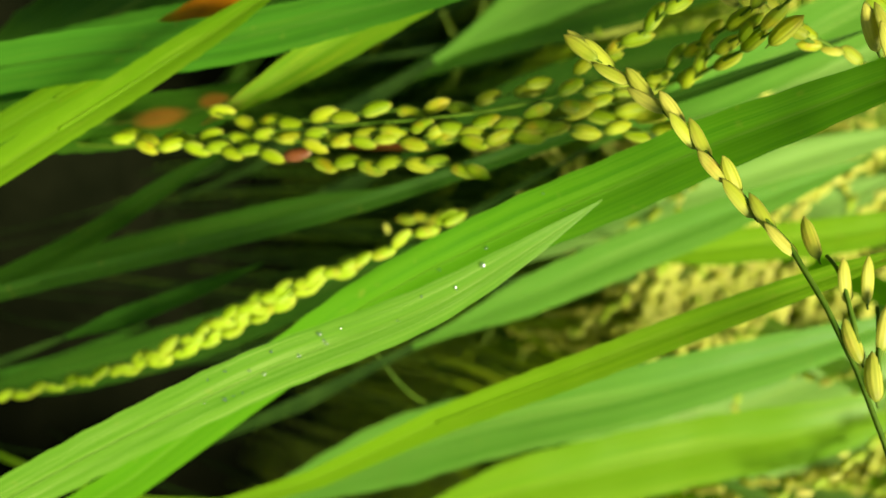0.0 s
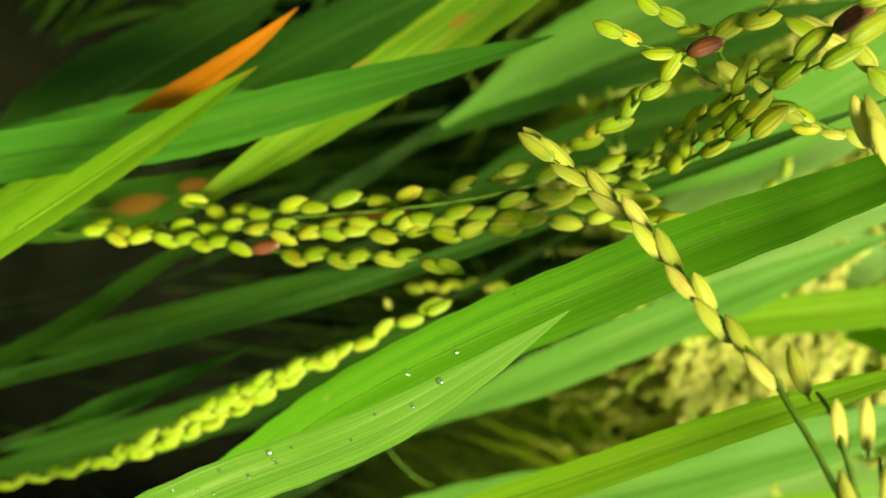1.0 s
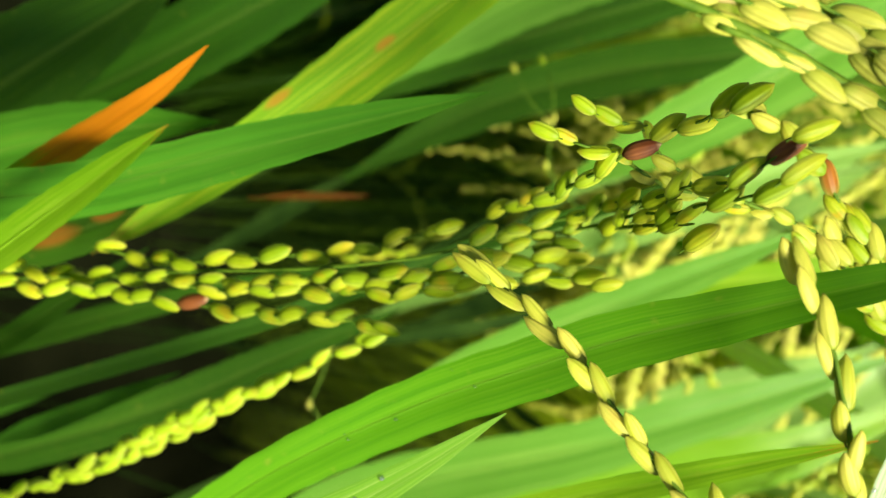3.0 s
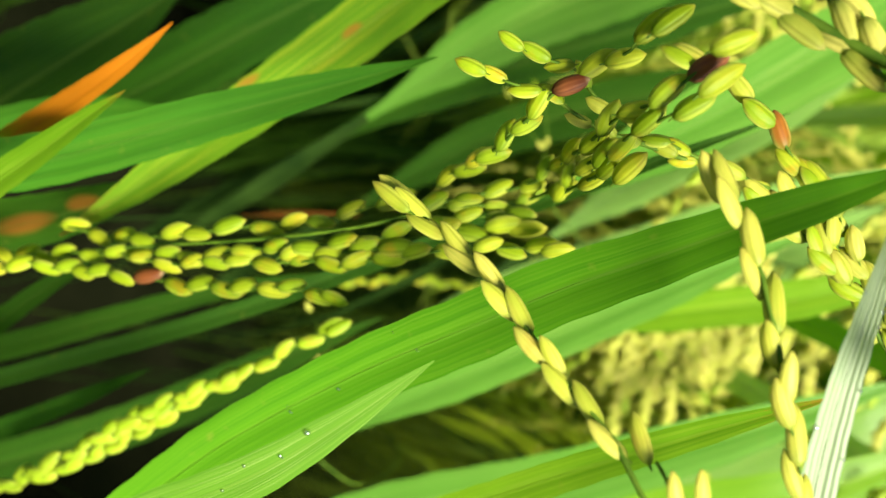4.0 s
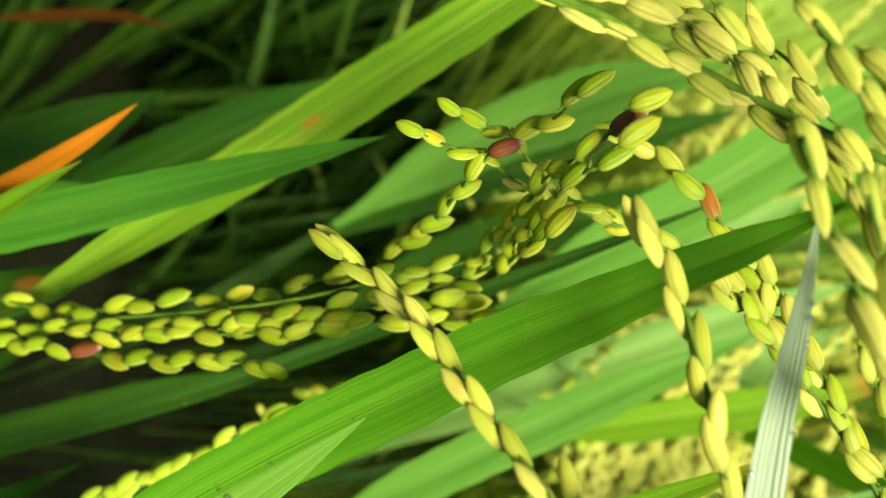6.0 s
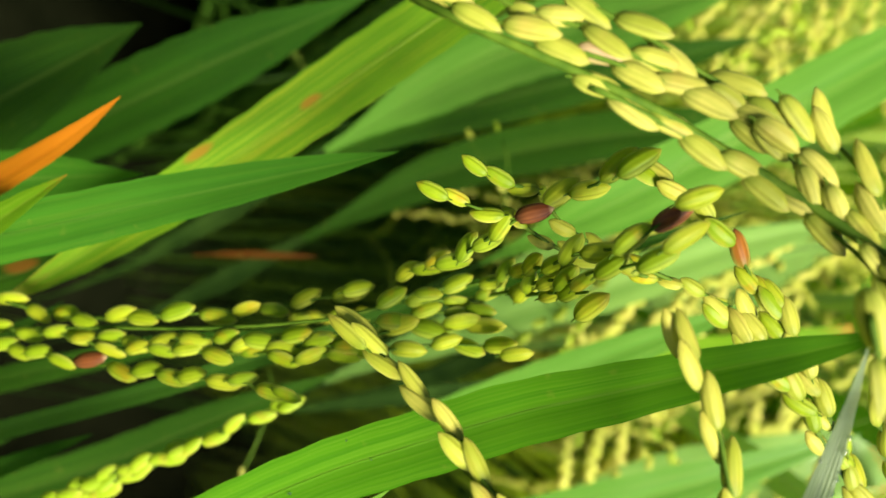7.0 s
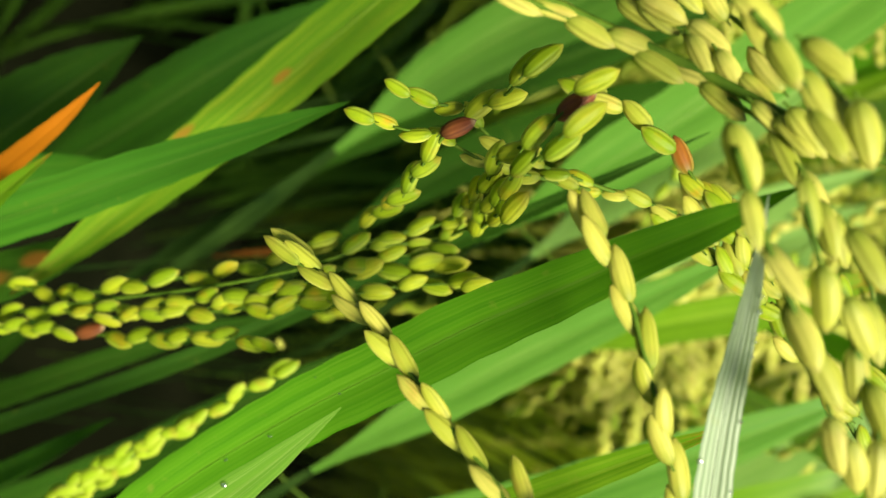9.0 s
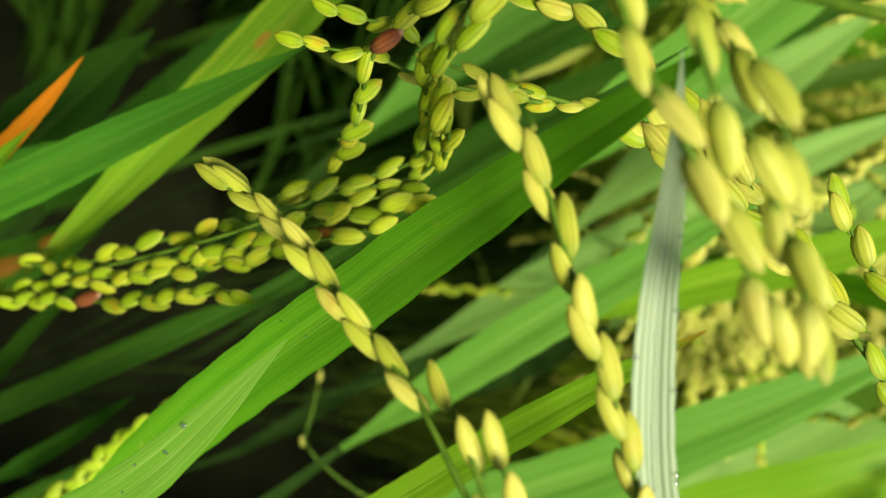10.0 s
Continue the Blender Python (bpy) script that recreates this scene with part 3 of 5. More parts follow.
# ---- leaves ----
rice_leaf([(-0.0377, 0.0671, 0.7497, 0.0075), (-0.0485, 0.0788, 0.7651, 0.0075), (-0.0580, 0.0875, 0.7811, 0.0070), (-0.0652, 0.0944, 0.7935, 0.0058), (-0.0726, 0.1010, 0.8048, 0.0040), (-0.0811, 0.1075, 0.8126, 0.0002)],
          ORANGE, 'green rice leaf with a withered orange tip', fold=0.2, seed=1)
rice_leaf([(-0.0256, 0.0595, 0.7764, 0.0088), (-0.0352, 0.0691, 0.7869, 0.0090), (-0.0444, 0.0780, 0.7965, 0.0088), (-0.0510, 0.0844, 0.8034, 0.0076), (-0.0571, 0.0900, 0.8095, 0.0050), (-0.0631, 0.0958, 0.8158, 0.0002)],
          LIGHT, 'light green rice leaf with a tiny orange tip', fold=0.2, twist=(10, 25), seed=2)
rice_leaf([(-0.0433, 0.0544, 0.7457, 0.0125), (-0.0470, 0.0699, 0.7677, 0.0128), (-0.0501, 0.0886, 0.7930, 0.0124), (-0.0592, 0.1127, 0.8252, 0.0106), (-0.0656, 0.1293, 0.8498, 0.0060), (-0.0691, 0.1380, 0.8661, 0.0002)],
          GREEN, 'broad fresh green rice leaf tapering to a point', fold=0.18, twist=(-15, 20), seed=3)
rice_leaf([(-0.1266, 0.1851, 0.8720, 0.0155), (-0.1127, 0.1725, 0.8578, 0.0160), (-0.0984, 0.1595, 0.8431, 0.0160), (-0.0787, 0.1417, 0.8231, 0.0152), (-0.0591, 0.1233, 0.8019, 0.0122), (-0.0448, 0.1098, 0.7853, 0.0072), (-0.0335, 0.0978, 0.7709, 0.0005)],
          STREAKED, 'drooping rice leaf with yellow streaks and brown tip', root=(-0.22, 0.1), fold=0.25, twist=(-10, 10), seed=4)
long_leaf = rice_leaf([(0.0290, 0.1029, 0.8043, 0.0125), (0.0108, 0.1129, 0.8297, 0.0135), (-0.0058, 0.1261, 0.8587, 0.0135), (-0.0151, 0.1327, 0.8796, 0.0128), (-0.0225, 0.1365, 0.8968, 0.0115), (-0.0280, 0.1390, 0.9128, 0.0095), (-0.0330, 0.1409, 0.9272, 0.0070), (-0.0365, 0.1428, 0.9378, 0.0050), (-0.0405, 0.1446, 0.9493, 0.0004)],
          BRIGHT, 'long bright green rice leaf with a clear midrib', fold=0.22, twist=(-20, 10), seed=5)
pale_leaf = rice_leaf([(0.0655, 0.0539, 0.7564, 0.0130), (0.0448, 0.0709, 0.7898, 0.0128), (0.0272, 0.0864, 0.8209, 0.0120), (0.0111, 0.1025, 0.8540, 0.0090), (0.0005, 0.1104, 0.8697, 0.0055), (-0.0110, 0.1182, 0.8844, 0.0002)],
          SHEEN, 'pale green rice leaf with sheen painted as streaks, beaded with dew', fold=0.15, twist=(-35, -10), seed=6)
# The lighter green of this leaf and the next carries their bright light.
rice_leaf([(0.0486, 0.1488, 0.8159, 0.0085), (0.0364, 0.1506, 0.8417, 0.0085), (0.0251, 0.1521, 0.8658, 0.0080), (0.0134, 0.1539, 0.8901, 0.0068), (0.0023, 0.1564, 0.9144, 0.0045), (-0.0060, 0.1588, 0.9339, 0.0002)],
          LIGHT, 'lime green rice leaf, light from above put into its colour', fold=0.2, twist=(-10, 10), seed=7)
rice_leaf([(0.1378, 0.2354, 0.6995, 0.0276), (0.1111, 0.2728, 0.7582, 0.0321), (0.0878, 0.3174, 0.8215, 0.0312), (0.0697, 0.3499, 0.8757, 0.0239), (0.0439, 0.3912, 0.9267, 0.0005)],
          LIGHT, 'lime green rice leaf farther back, bright light put into its colour', fold=0.2, neck=0.25, seed=8)
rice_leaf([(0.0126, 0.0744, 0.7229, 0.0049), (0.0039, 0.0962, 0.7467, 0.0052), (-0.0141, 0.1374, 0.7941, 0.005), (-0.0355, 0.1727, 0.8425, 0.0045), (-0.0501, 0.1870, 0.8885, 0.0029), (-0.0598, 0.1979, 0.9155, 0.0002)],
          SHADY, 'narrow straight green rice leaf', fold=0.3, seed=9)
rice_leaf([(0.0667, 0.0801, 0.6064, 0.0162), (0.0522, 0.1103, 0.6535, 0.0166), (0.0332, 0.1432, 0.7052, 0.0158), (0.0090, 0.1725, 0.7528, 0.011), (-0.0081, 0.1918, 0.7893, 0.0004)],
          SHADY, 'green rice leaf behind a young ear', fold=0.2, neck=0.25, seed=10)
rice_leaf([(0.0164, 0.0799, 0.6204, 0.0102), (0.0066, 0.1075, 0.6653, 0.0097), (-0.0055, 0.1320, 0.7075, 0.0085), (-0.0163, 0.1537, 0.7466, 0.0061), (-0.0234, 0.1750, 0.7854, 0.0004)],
          SHADY, 'narrow green rice leaf, half shade put into its colour', fold=0.2, neck=0.25, seed=11)
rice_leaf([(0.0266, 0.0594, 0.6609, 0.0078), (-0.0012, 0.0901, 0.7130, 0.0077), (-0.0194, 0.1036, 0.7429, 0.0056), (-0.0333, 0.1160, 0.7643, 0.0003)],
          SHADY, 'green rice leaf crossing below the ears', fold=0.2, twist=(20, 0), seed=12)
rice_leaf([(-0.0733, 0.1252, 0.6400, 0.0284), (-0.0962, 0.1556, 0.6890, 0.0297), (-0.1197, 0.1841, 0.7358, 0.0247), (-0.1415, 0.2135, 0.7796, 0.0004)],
          SHADE_DEEP, 'broad green rice leaf, shade put into its dark colour', fold=0.2, neck=0.25, seed=13)
rice_leaf([(0.1209, 0.1775, 0.6682, 0.0312), (0.0788, 0.2250, 0.7510, 0.0292), (0.0560, 0.2554, 0.8158, 0.0239), (0.0346, 0.2901, 0.8695, 0.0175), (0.0124, 0.3217, 0.9196, 0.0004)],
          FRESH, 'blurred green rice leaf farther back', fold=0.2, neck=0.25, seed=14)
rice_leaf([(0.0364, 0.1939, 0.7619, 0.0103), (0.0015, 0.2250, 0.8264, 0.0154), (-0.0190, 0.2475, 0.8664, 0.0115), (-0.0364, 0.2652, 0.9013, 0.0004)],
          FRESH, 'green rice leaf farther back', fold=0.2, neck=0.25, seed=15)
rice_leaf([(-0.0444, 0.2466, 0.8056, 0.0064), (-0.0586, 0.2502, 0.8396, 0.0178), (-0.0823, 0.2731, 0.8801, 0.0229), (-0.1145, 0.3019, 0.9276, 0.0212), (-0.1382, 0.3275, 0.9639, 0.0004)],
          FRESH, 'broad green rice leaf behind the ears', fold=0.2, neck=0.25, seed=16)
rice_leaf([(-0.0313, 0.0511, 0.7071, 0.0160), (-0.0332, 0.0687, 0.7247, 0.0165), (-0.0346, 0.0841, 0.7401, 0.0160), (-0.0378, 0.0975, 0.7532, 0.0145), (-0.0432, 0.1102, 0.7650, 0.0100), (-0.0506, 0.1220, 0.7757, 0.0004)],
          RUSTY, 'rice leaf with rusty spots, its green darkened as shade', fold=0.2, neck=0.25, seed=17)
rice_leaf([(-0.0452, 0.1849, 0.7112, 0.0008), (-0.0456, 0.1938, 0.7201, 0.0026), (-0.0457, 0.2026, 0.7291, 0.0030), (-0.0456, 0.2113, 0.7380, 0.0022), (-0.0455, 0.2185, 0.7454, 0.0005)],
          BROWN, 'withered brown strip of a rice leaf', fold=0.2, neck=0.25, seed=18)
rice_leaf([(-0.0452, 0.0531, 0.6888, 0.0161), (-0.0586, 0.0864, 0.7236, 0.0192), (-0.0656, 0.1071, 0.7543, 0.0162), (-0.0672, 0.1248, 0.7889, 0.0003)],
          GREEN, 'green rice leaf above the young ears', fold=0.2, seed=19)
grey_leaf = rice_leaf([(0.0275, 0.1442, 0.9319, 0.0056), (0.0166, 0.1425, 0.9334, 0.0056), (0.0070, 0.1412, 0.9350, 0.0054), (-0.0026, 0.1404, 0.9371, 0.0051), (-0.0122, 0.1400, 0.9396, 0.0044), (-0.0218, 0.1400, 0.9425, 0.0033), (-0.0308, 0.1399, 0.9451, 0.0018), (-0.0398, 0.1394, 0.9474, 0.0001)],
          GREYISH, 'narrow greyish ribbed rice leaf seen from below', root=(0.26, 0.02), fold=0.3, seed=20)
rice_leaf([(0.0323, 0.0905, 0.6986, 0.0072), (0.0211, 0.1069, 0.7243, 0.0063), (0.0122, 0.1179, 0.7440, 0.0042), (0.0048, 0.1260, 0.7606, 0.0003)],
          SHADE_DEEP, 'green rice leaf tip low in the plants, darkened as shade', fold=0.2, neck=0.25, seed=21)
rice_leaf([(-0.0916, 0.2405, 0.7241, 0.0154), (-0.1283, 0.2757, 0.7783, 0.0273), (-0.1493, 0.3075, 0.8289, 0.0308), (-0.1619, 0.3380, 0.8758, 0.0005)],
          FRESH, 'soft green rice leaf behind the ears', fold=0.2, neck=0.25, seed=22)
rice_leaf([(0.1570, 0.3343, 0.6913, 0.0297), (0.1100, 0.3709, 0.7634, 0.0433), (0.0720, 0.4010, 0.8291, 0.0435), (0.0352, 0.4327, 0.8943, 0.0005)],
          PALE, 'broad pale green rice leaf blurred far behind the ears', fold=0.2, neck=0.25, seed=23)
rice_leaf([(0.1424, 0.4286, 0.7510, 0.0329), (0.1073, 0.4685, 0.8142, 0.0504), (0.0778, 0.4943, 0.8738, 0.0519), (0.0194, 0.5458, 0.9379, 0.0007)],
          PALE, 'broad pale green rice leaf blurred far behind the ears', fold=0.2, neck=0.25, seed=24)
rice_leaf([(0.0180, 0.4389, 0.6921, 0.029), (-0.0087, 0.4691, 0.7558, 0.0449), (-0.0329, 0.4949, 0.8145, 0.0461), (-0.0605, 0.5267, 0.8799, 0.0006)],
          PALE, 'broad pale green rice leaf blurred far behind the ears', fold=0.2, neck=0.25, seed=25)
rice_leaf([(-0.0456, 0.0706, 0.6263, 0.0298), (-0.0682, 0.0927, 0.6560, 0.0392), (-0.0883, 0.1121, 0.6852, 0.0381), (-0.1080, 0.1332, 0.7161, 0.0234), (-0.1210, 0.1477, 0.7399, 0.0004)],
          SHADY, 'broad green rice leaf behind an orange tip, darkened as shade', fold=0.2, neck=0.25, seed=26)
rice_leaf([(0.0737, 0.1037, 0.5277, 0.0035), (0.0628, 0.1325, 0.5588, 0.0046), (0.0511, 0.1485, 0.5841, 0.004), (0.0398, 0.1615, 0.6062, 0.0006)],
          SHADE_DEEP, 'rice leaf deep in the plants, shade put into its colour', fold=0.2, neck=0.25, seed=27)
rice_leaf([(-0.1811, 0.1187, 0.6216, 0.0063), (-0.1797, 0.1380, 0.6519, 0.0061), (-0.1757, 0.1537, 0.6796, 0.005), (-0.1683, 0.1668, 0.7015, 0.0005)],
          BROWN, 'rust-brown withered rice leaf in the shade', fold=0.2, neck=0.25, seed=28)
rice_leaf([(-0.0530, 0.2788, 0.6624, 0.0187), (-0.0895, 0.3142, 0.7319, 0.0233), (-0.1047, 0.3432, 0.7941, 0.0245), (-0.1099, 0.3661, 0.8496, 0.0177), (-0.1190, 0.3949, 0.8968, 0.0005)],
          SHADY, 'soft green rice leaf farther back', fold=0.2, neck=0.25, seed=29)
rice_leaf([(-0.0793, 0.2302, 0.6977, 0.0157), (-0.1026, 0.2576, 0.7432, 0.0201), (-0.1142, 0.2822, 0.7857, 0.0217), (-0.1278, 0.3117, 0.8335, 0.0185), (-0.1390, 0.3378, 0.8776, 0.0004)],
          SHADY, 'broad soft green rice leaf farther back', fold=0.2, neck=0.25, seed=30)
rice_leaf([(-0.1167, 0.3024, 0.7335, 0.0057), (-0.1194, 0.3150, 0.7552, 0.0089), (-0.1211, 0.3270, 0.7761, 0.0082), (-0.1218, 0.3323, 0.7894, 0.0008)],
          STRAW, 'straw-yellow rice leaf farther back', fold=0.2, neck=0.25, seed=31)
rice_leaf([(-0.0391, 0.3374, 0.7579, 0.0166), (-0.0730, 0.3652, 0.8040, 0.0242), (-0.0968, 0.3905, 0.8471, 0.0233), (-0.1188, 0.4134, 0.8875, 0.0005)],
          PALE, 'soft pale rice leaf among ears farther back', fold=0.2, neck=0.25, seed=32)
rice_leaf([(0.0159, 0.2610, 0.7024, 0.0157), (-0.0154, 0.3052, 0.7667, 0.02), (-0.0345, 0.3370, 0.8172, 0.0215), (-0.0541, 0.3655, 0.8640, 0.016), (-0.0674, 0.3902, 0.9064, 0.0004)],
          PALE, 'soft pale green rice leaf farther back', fold=0.2, neck=0.25, seed=33)
rice_leaf([(0.0006, 0.2793, 0.8125, 0.0107), (-0.0075, 0.2986, 0.8490, 0.0145), (-0.0131, 0.3157, 0.8830, 0.0149), (-0.0218, 0.3309, 0.9149, 0.0076)],
          LIGHT, 'bright green rice leaf beside the hanging ears', fold=0.2, neck=0.25, seed=34)

# ---- ears ----
G_ORANGE = grain_material("husk_orange", (0.22, 0.07, 0.008), (0.42, 0.16, 0.015), (0.5, 0.26, 0.03), (0.16, 0.05, 0.02))
rice_panicle([(-0.0274, 0.0614, 0.6850), (-0.0288, 0.0758, 0.7269), (-0.0274, 0.0849, 0.7533), (-0.0294, 0.0982, 0.7848), (-0.0309, 0.1082, 0.8067), (-0.0318, 0.1175, 0.8264), (-0.0337, 0.1276, 0.8444), (-0.0356, 0.1333, 0.8556), (-0.0390, 0.1416, 0.8644)],
             [([(-0.0356, 0.0967, 0.7805), (-0.0330, 0.1027, 0.7900), (-0.0327, 0.1067, 0.8016), (-0.0337, 0.1116, 0.8132), (-0.0346, 0.1172, 0.8228), (-0.0350, 0.1231, 0.8305), (-0.0361, 0.1282, 0.8361), (-0.0378, 0.1336, 0.8432), (-0.0397, 0.1364, 0.8499), (-0.0417, 0.1410, 0.8587)], 13),
              ([(-0.0303, 0.0845, 0.7512), (-0.0286, 0.0908, 0.7687), (-0.0290, 0.0981, 0.7848), (-0.0288, 0.1027, 0.7955), (-0.0287, 0.1080, 0.8067), (-0.0280, 0.1137, 0.8197), (-0.0299, 0.1174, 0.8264), (-0.0300, 0.1213, 0.8331), (-0.0307, 0.1257, 0.8408), (-0.0311, 0.1297, 0.8488), (-0.0321, 0.1330, 0.8555), (-0.0353, 0.1393, 0.8629), (-0.0368, 0.1482, 0.8683), (-0.0363, 0.1561, 0.8801)], 21),
              ([(-0.0282, 0.1045, 0.8000), (-0.0264, 0.1096, 0.8109), (-0.0274, 0.1146, 0.8215), (-0.0268, 0.1178, 0.8274), (-0.0270, 0.1224, 0.8352), (-0.0274, 0.1261, 0.8418), (-0.0268, 0.1294, 0.8486), (-0.0283, 0.1333, 0.8565), (-0.0289, 0.1374, 0.8623), (-0.0302, 0.1456, 0.8683), (-0.0300, 0.1527, 0.8746), (-0.0305, 0.1544, 0.8894)], 16),
              ([(-0.0277, 0.0800, 0.7604), (-0.0258, 0.0878, 0.7721), (-0.0262, 0.0919, 0.7775), (-0.0251, 0.0972, 0.7858), (-0.0242, 0.1007, 0.7954), (-0.0233, 0.1049, 0.8033), (-0.0219, 0.1107, 0.8107), (-0.0213, 0.1151, 0.8199), (-0.0211, 0.1183, 0.8279), (-0.0215, 0.1214, 0.8355), (-0.0203, 0.1244, 0.8428), (-0.0173, 0.1291, 0.8499)], 17),
              ([(-0.0387, 0.1387, 0.8622), (-0.0413, 0.1472, 0.8678), (-0.0431, 0.1543, 0.8758), (-0.0463, 0.1498, 0.8864), (-0.0473, 0.1406, 0.8989), (-0.0500, 0.1329, 0.9103), (-0.0514, 0.1298, 0.9203), (-0.0550, 0.1318, 0.9237), (-0.0573, 0.1337, 0.9270), (-0.0585, 0.1342, 0.9318)], 13),
              ([(-0.0388, 0.1437, 0.8657), (-0.0399, 0.1546, 0.8742), (-0.0419, 0.1544, 0.8833), (-0.0449, 0.1440, 0.8974), (-0.0449, 0.1392, 0.9043), (-0.0471, 0.1332, 0.9120), (-0.0483, 0.1297, 0.9203), (-0.0510, 0.1307, 0.9254), (-0.0542, 0.1327, 0.9304)], 11),
              ([(-0.0441, 0.1431, 0.8631), (-0.0464, 0.1415, 0.8712), (-0.0484, 0.1373, 0.8820), (-0.0510, 0.1342, 0.8895), (-0.0532, 0.1319, 0.8954), (-0.0563, 0.1312, 0.9015), (-0.0590, 0.1343, 0.9060), (-0.0603, 0.1344, 0.9110), (-0.0624, 0.1336, 0.9153), (-0.0657, 0.1344, 0.9217)], 12),
              ([(-0.0285, 0.1231, 0.8363), (-0.0291, 0.1285, 0.8464), (-0.0300, 0.1329, 0.8554), (-0.0334, 0.1409, 0.8645), (-0.0341, 0.1500, 0.8699), (-0.0349, 0.1559, 0.8809)], 8),
              ([(-0.0411, 0.1538, 0.8861), (-0.0424, 0.1471, 0.8960), (-0.0431, 0.1402, 0.9048), (-0.0444, 0.1330, 0.9144)], 4)],
             [G_GREEN], 'green rice ear with close rows of husks', size=1.02, slim=1.2, spread=15, stem_grains=0, stem_r=(0.0011, 0.0004), seed=3, scales={0: 0.92, 1: 0.88, 2: 0.88, 3: 0.88, 4: 0.84, 5: 0.84, 6: 0.84, 8: 0.85}, special={3: {8: G_PURPLE}, 4: {11: G_PURPLE}, 6: {7: G_PURPLE}})
rice_panicle([(0.0198, 0.1219, 0.9282), (0.0113, 0.1204, 0.9249), (0.0034, 0.1193, 0.9212), (-0.0034, 0.1191, 0.9171), (-0.0065, 0.1180, 0.9141), (-0.0114, 0.1172, 0.9099), (-0.0169, 0.1153, 0.9059), (-0.0213, 0.1147, 0.9026), (-0.0261, 0.1141, 0.8980), (-0.0297, 0.1134, 0.8937), (-0.0334, 0.1117, 0.8895), (-0.0374, 0.1092, 0.8852), (-0.0409, 0.1073, 0.8816)],
             [([(0.0117, 0.1211, 0.9268), (0.0062, 0.1204, 0.9257), (0.0007, 0.1198, 0.9241), (-0.0030, 0.1206, 0.9212), (-0.0075, 0.1207, 0.9194)], 3),
              ([(0.0174, 0.1223, 0.9294), (0.0105, 0.1221, 0.9293), (0.0050, 0.1218, 0.9290), (-0.0014, 0.1213, 0.9285)], 3)],
             [G_GOLD], 'golden-green rice ear hanging tip down', size=1.0, slim=0.84, spread=8, one_side=False, root=(0.24, 0.02), stem_grains=14, first=0.34, stem_r=(0.0008, 0.0004), seed=4, scales={0: 0.9, 1: 0.95}, special=None)
rice_panicle([(0.0269, 0.1412, 0.9328), (0.0190, 0.1398, 0.9335), (0.0110, 0.1383, 0.9341), (0.0029, 0.1365, 0.9345), (-0.0026, 0.1350, 0.9345), (-0.0080, 0.1332, 0.9344), (-0.0134, 0.1316, 0.9343), (-0.0174, 0.1316, 0.9336), (-0.0224, 0.1323, 0.9325), (-0.0276, 0.1315, 0.9310), (-0.0325, 0.1306, 0.9296), (-0.0383, 0.1302, 0.9273), (-0.0434, 0.1293, 0.9248)],
             [],
             [G_GOLD], 'hanging golden rice ear with plump husks', size=0.98, slim=0.9, spread=9, root=(0.24, 0.03), stem_grains=17, seed=5, special=None)
rice_panicle([(0.0496, 0.2164, 0.9511), (0.0275, 0.2070, 0.9461), (0.0060, 0.1975, 0.9409), (-0.0059, 0.1916, 0.9373), (-0.0149, 0.1857, 0.9333), (-0.0239, 0.1802, 0.9301), (-0.0340, 0.1743, 0.9261), (-0.0445, 0.1688, 0.9209)],
             [([(-0.0408, 0.1698, 0.9202), (-0.0466, 0.1579, 0.9110), (-0.0506, 0.1477, 0.9058), (-0.0551, 0.1395, 0.9021), (-0.0597, 0.1348, 0.9008), (-0.0610, 0.1294, 0.8974), (-0.0655, 0.1236, 0.8933)], 11),
              ([(-0.0456, 0.1577, 0.9105), (-0.0482, 0.1486, 0.9057), (-0.0504, 0.1409, 0.9015), (-0.0554, 0.1315, 0.8971), (-0.0571, 0.1261, 0.8932), (-0.0610, 0.1195, 0.8876)], 9),
              ([(-0.0269, 0.1791, 0.9298), (-0.0360, 0.1753, 0.9279), (-0.0454, 0.1709, 0.9243), (-0.0528, 0.1673, 0.9211), (-0.0590, 0.1627, 0.9161), (-0.0630, 0.1594, 0.9123), (-0.0672, 0.1545, 0.9067)], 11),
              ([(-0.0219, 0.1819, 0.9313), (-0.0320, 0.1739, 0.9251), (-0.0373, 0.1701, 0.9209), (-0.0422, 0.1663, 0.9165)], 8),
              ([(-0.0039, 0.1937, 0.9392), (-0.0139, 0.1885, 0.9361), (-0.0289, 0.1801, 0.9315), (-0.0380, 0.1757, 0.9290), (-0.0458, 0.1715, 0.9252)], 12),
              ([(0.0157, 0.2048, 0.9470), (-0.0039, 0.1987, 0.9453), (-0.0149, 0.1936, 0.9423), (-0.0279, 0.1892, 0.9411)], 8)],
             [G_GREEN, G_GOLD], 'drooping yellow-green rice ear, partly hidden', size=0.95, slim=1.15, spread=14, root=(0.24, 0.04), stem_grains=16, stem_r=(0.0012, 0.0005), seed=6, scales={0: 0.72, 1: 0.72}, special={2: {5: G_ORANGE}})
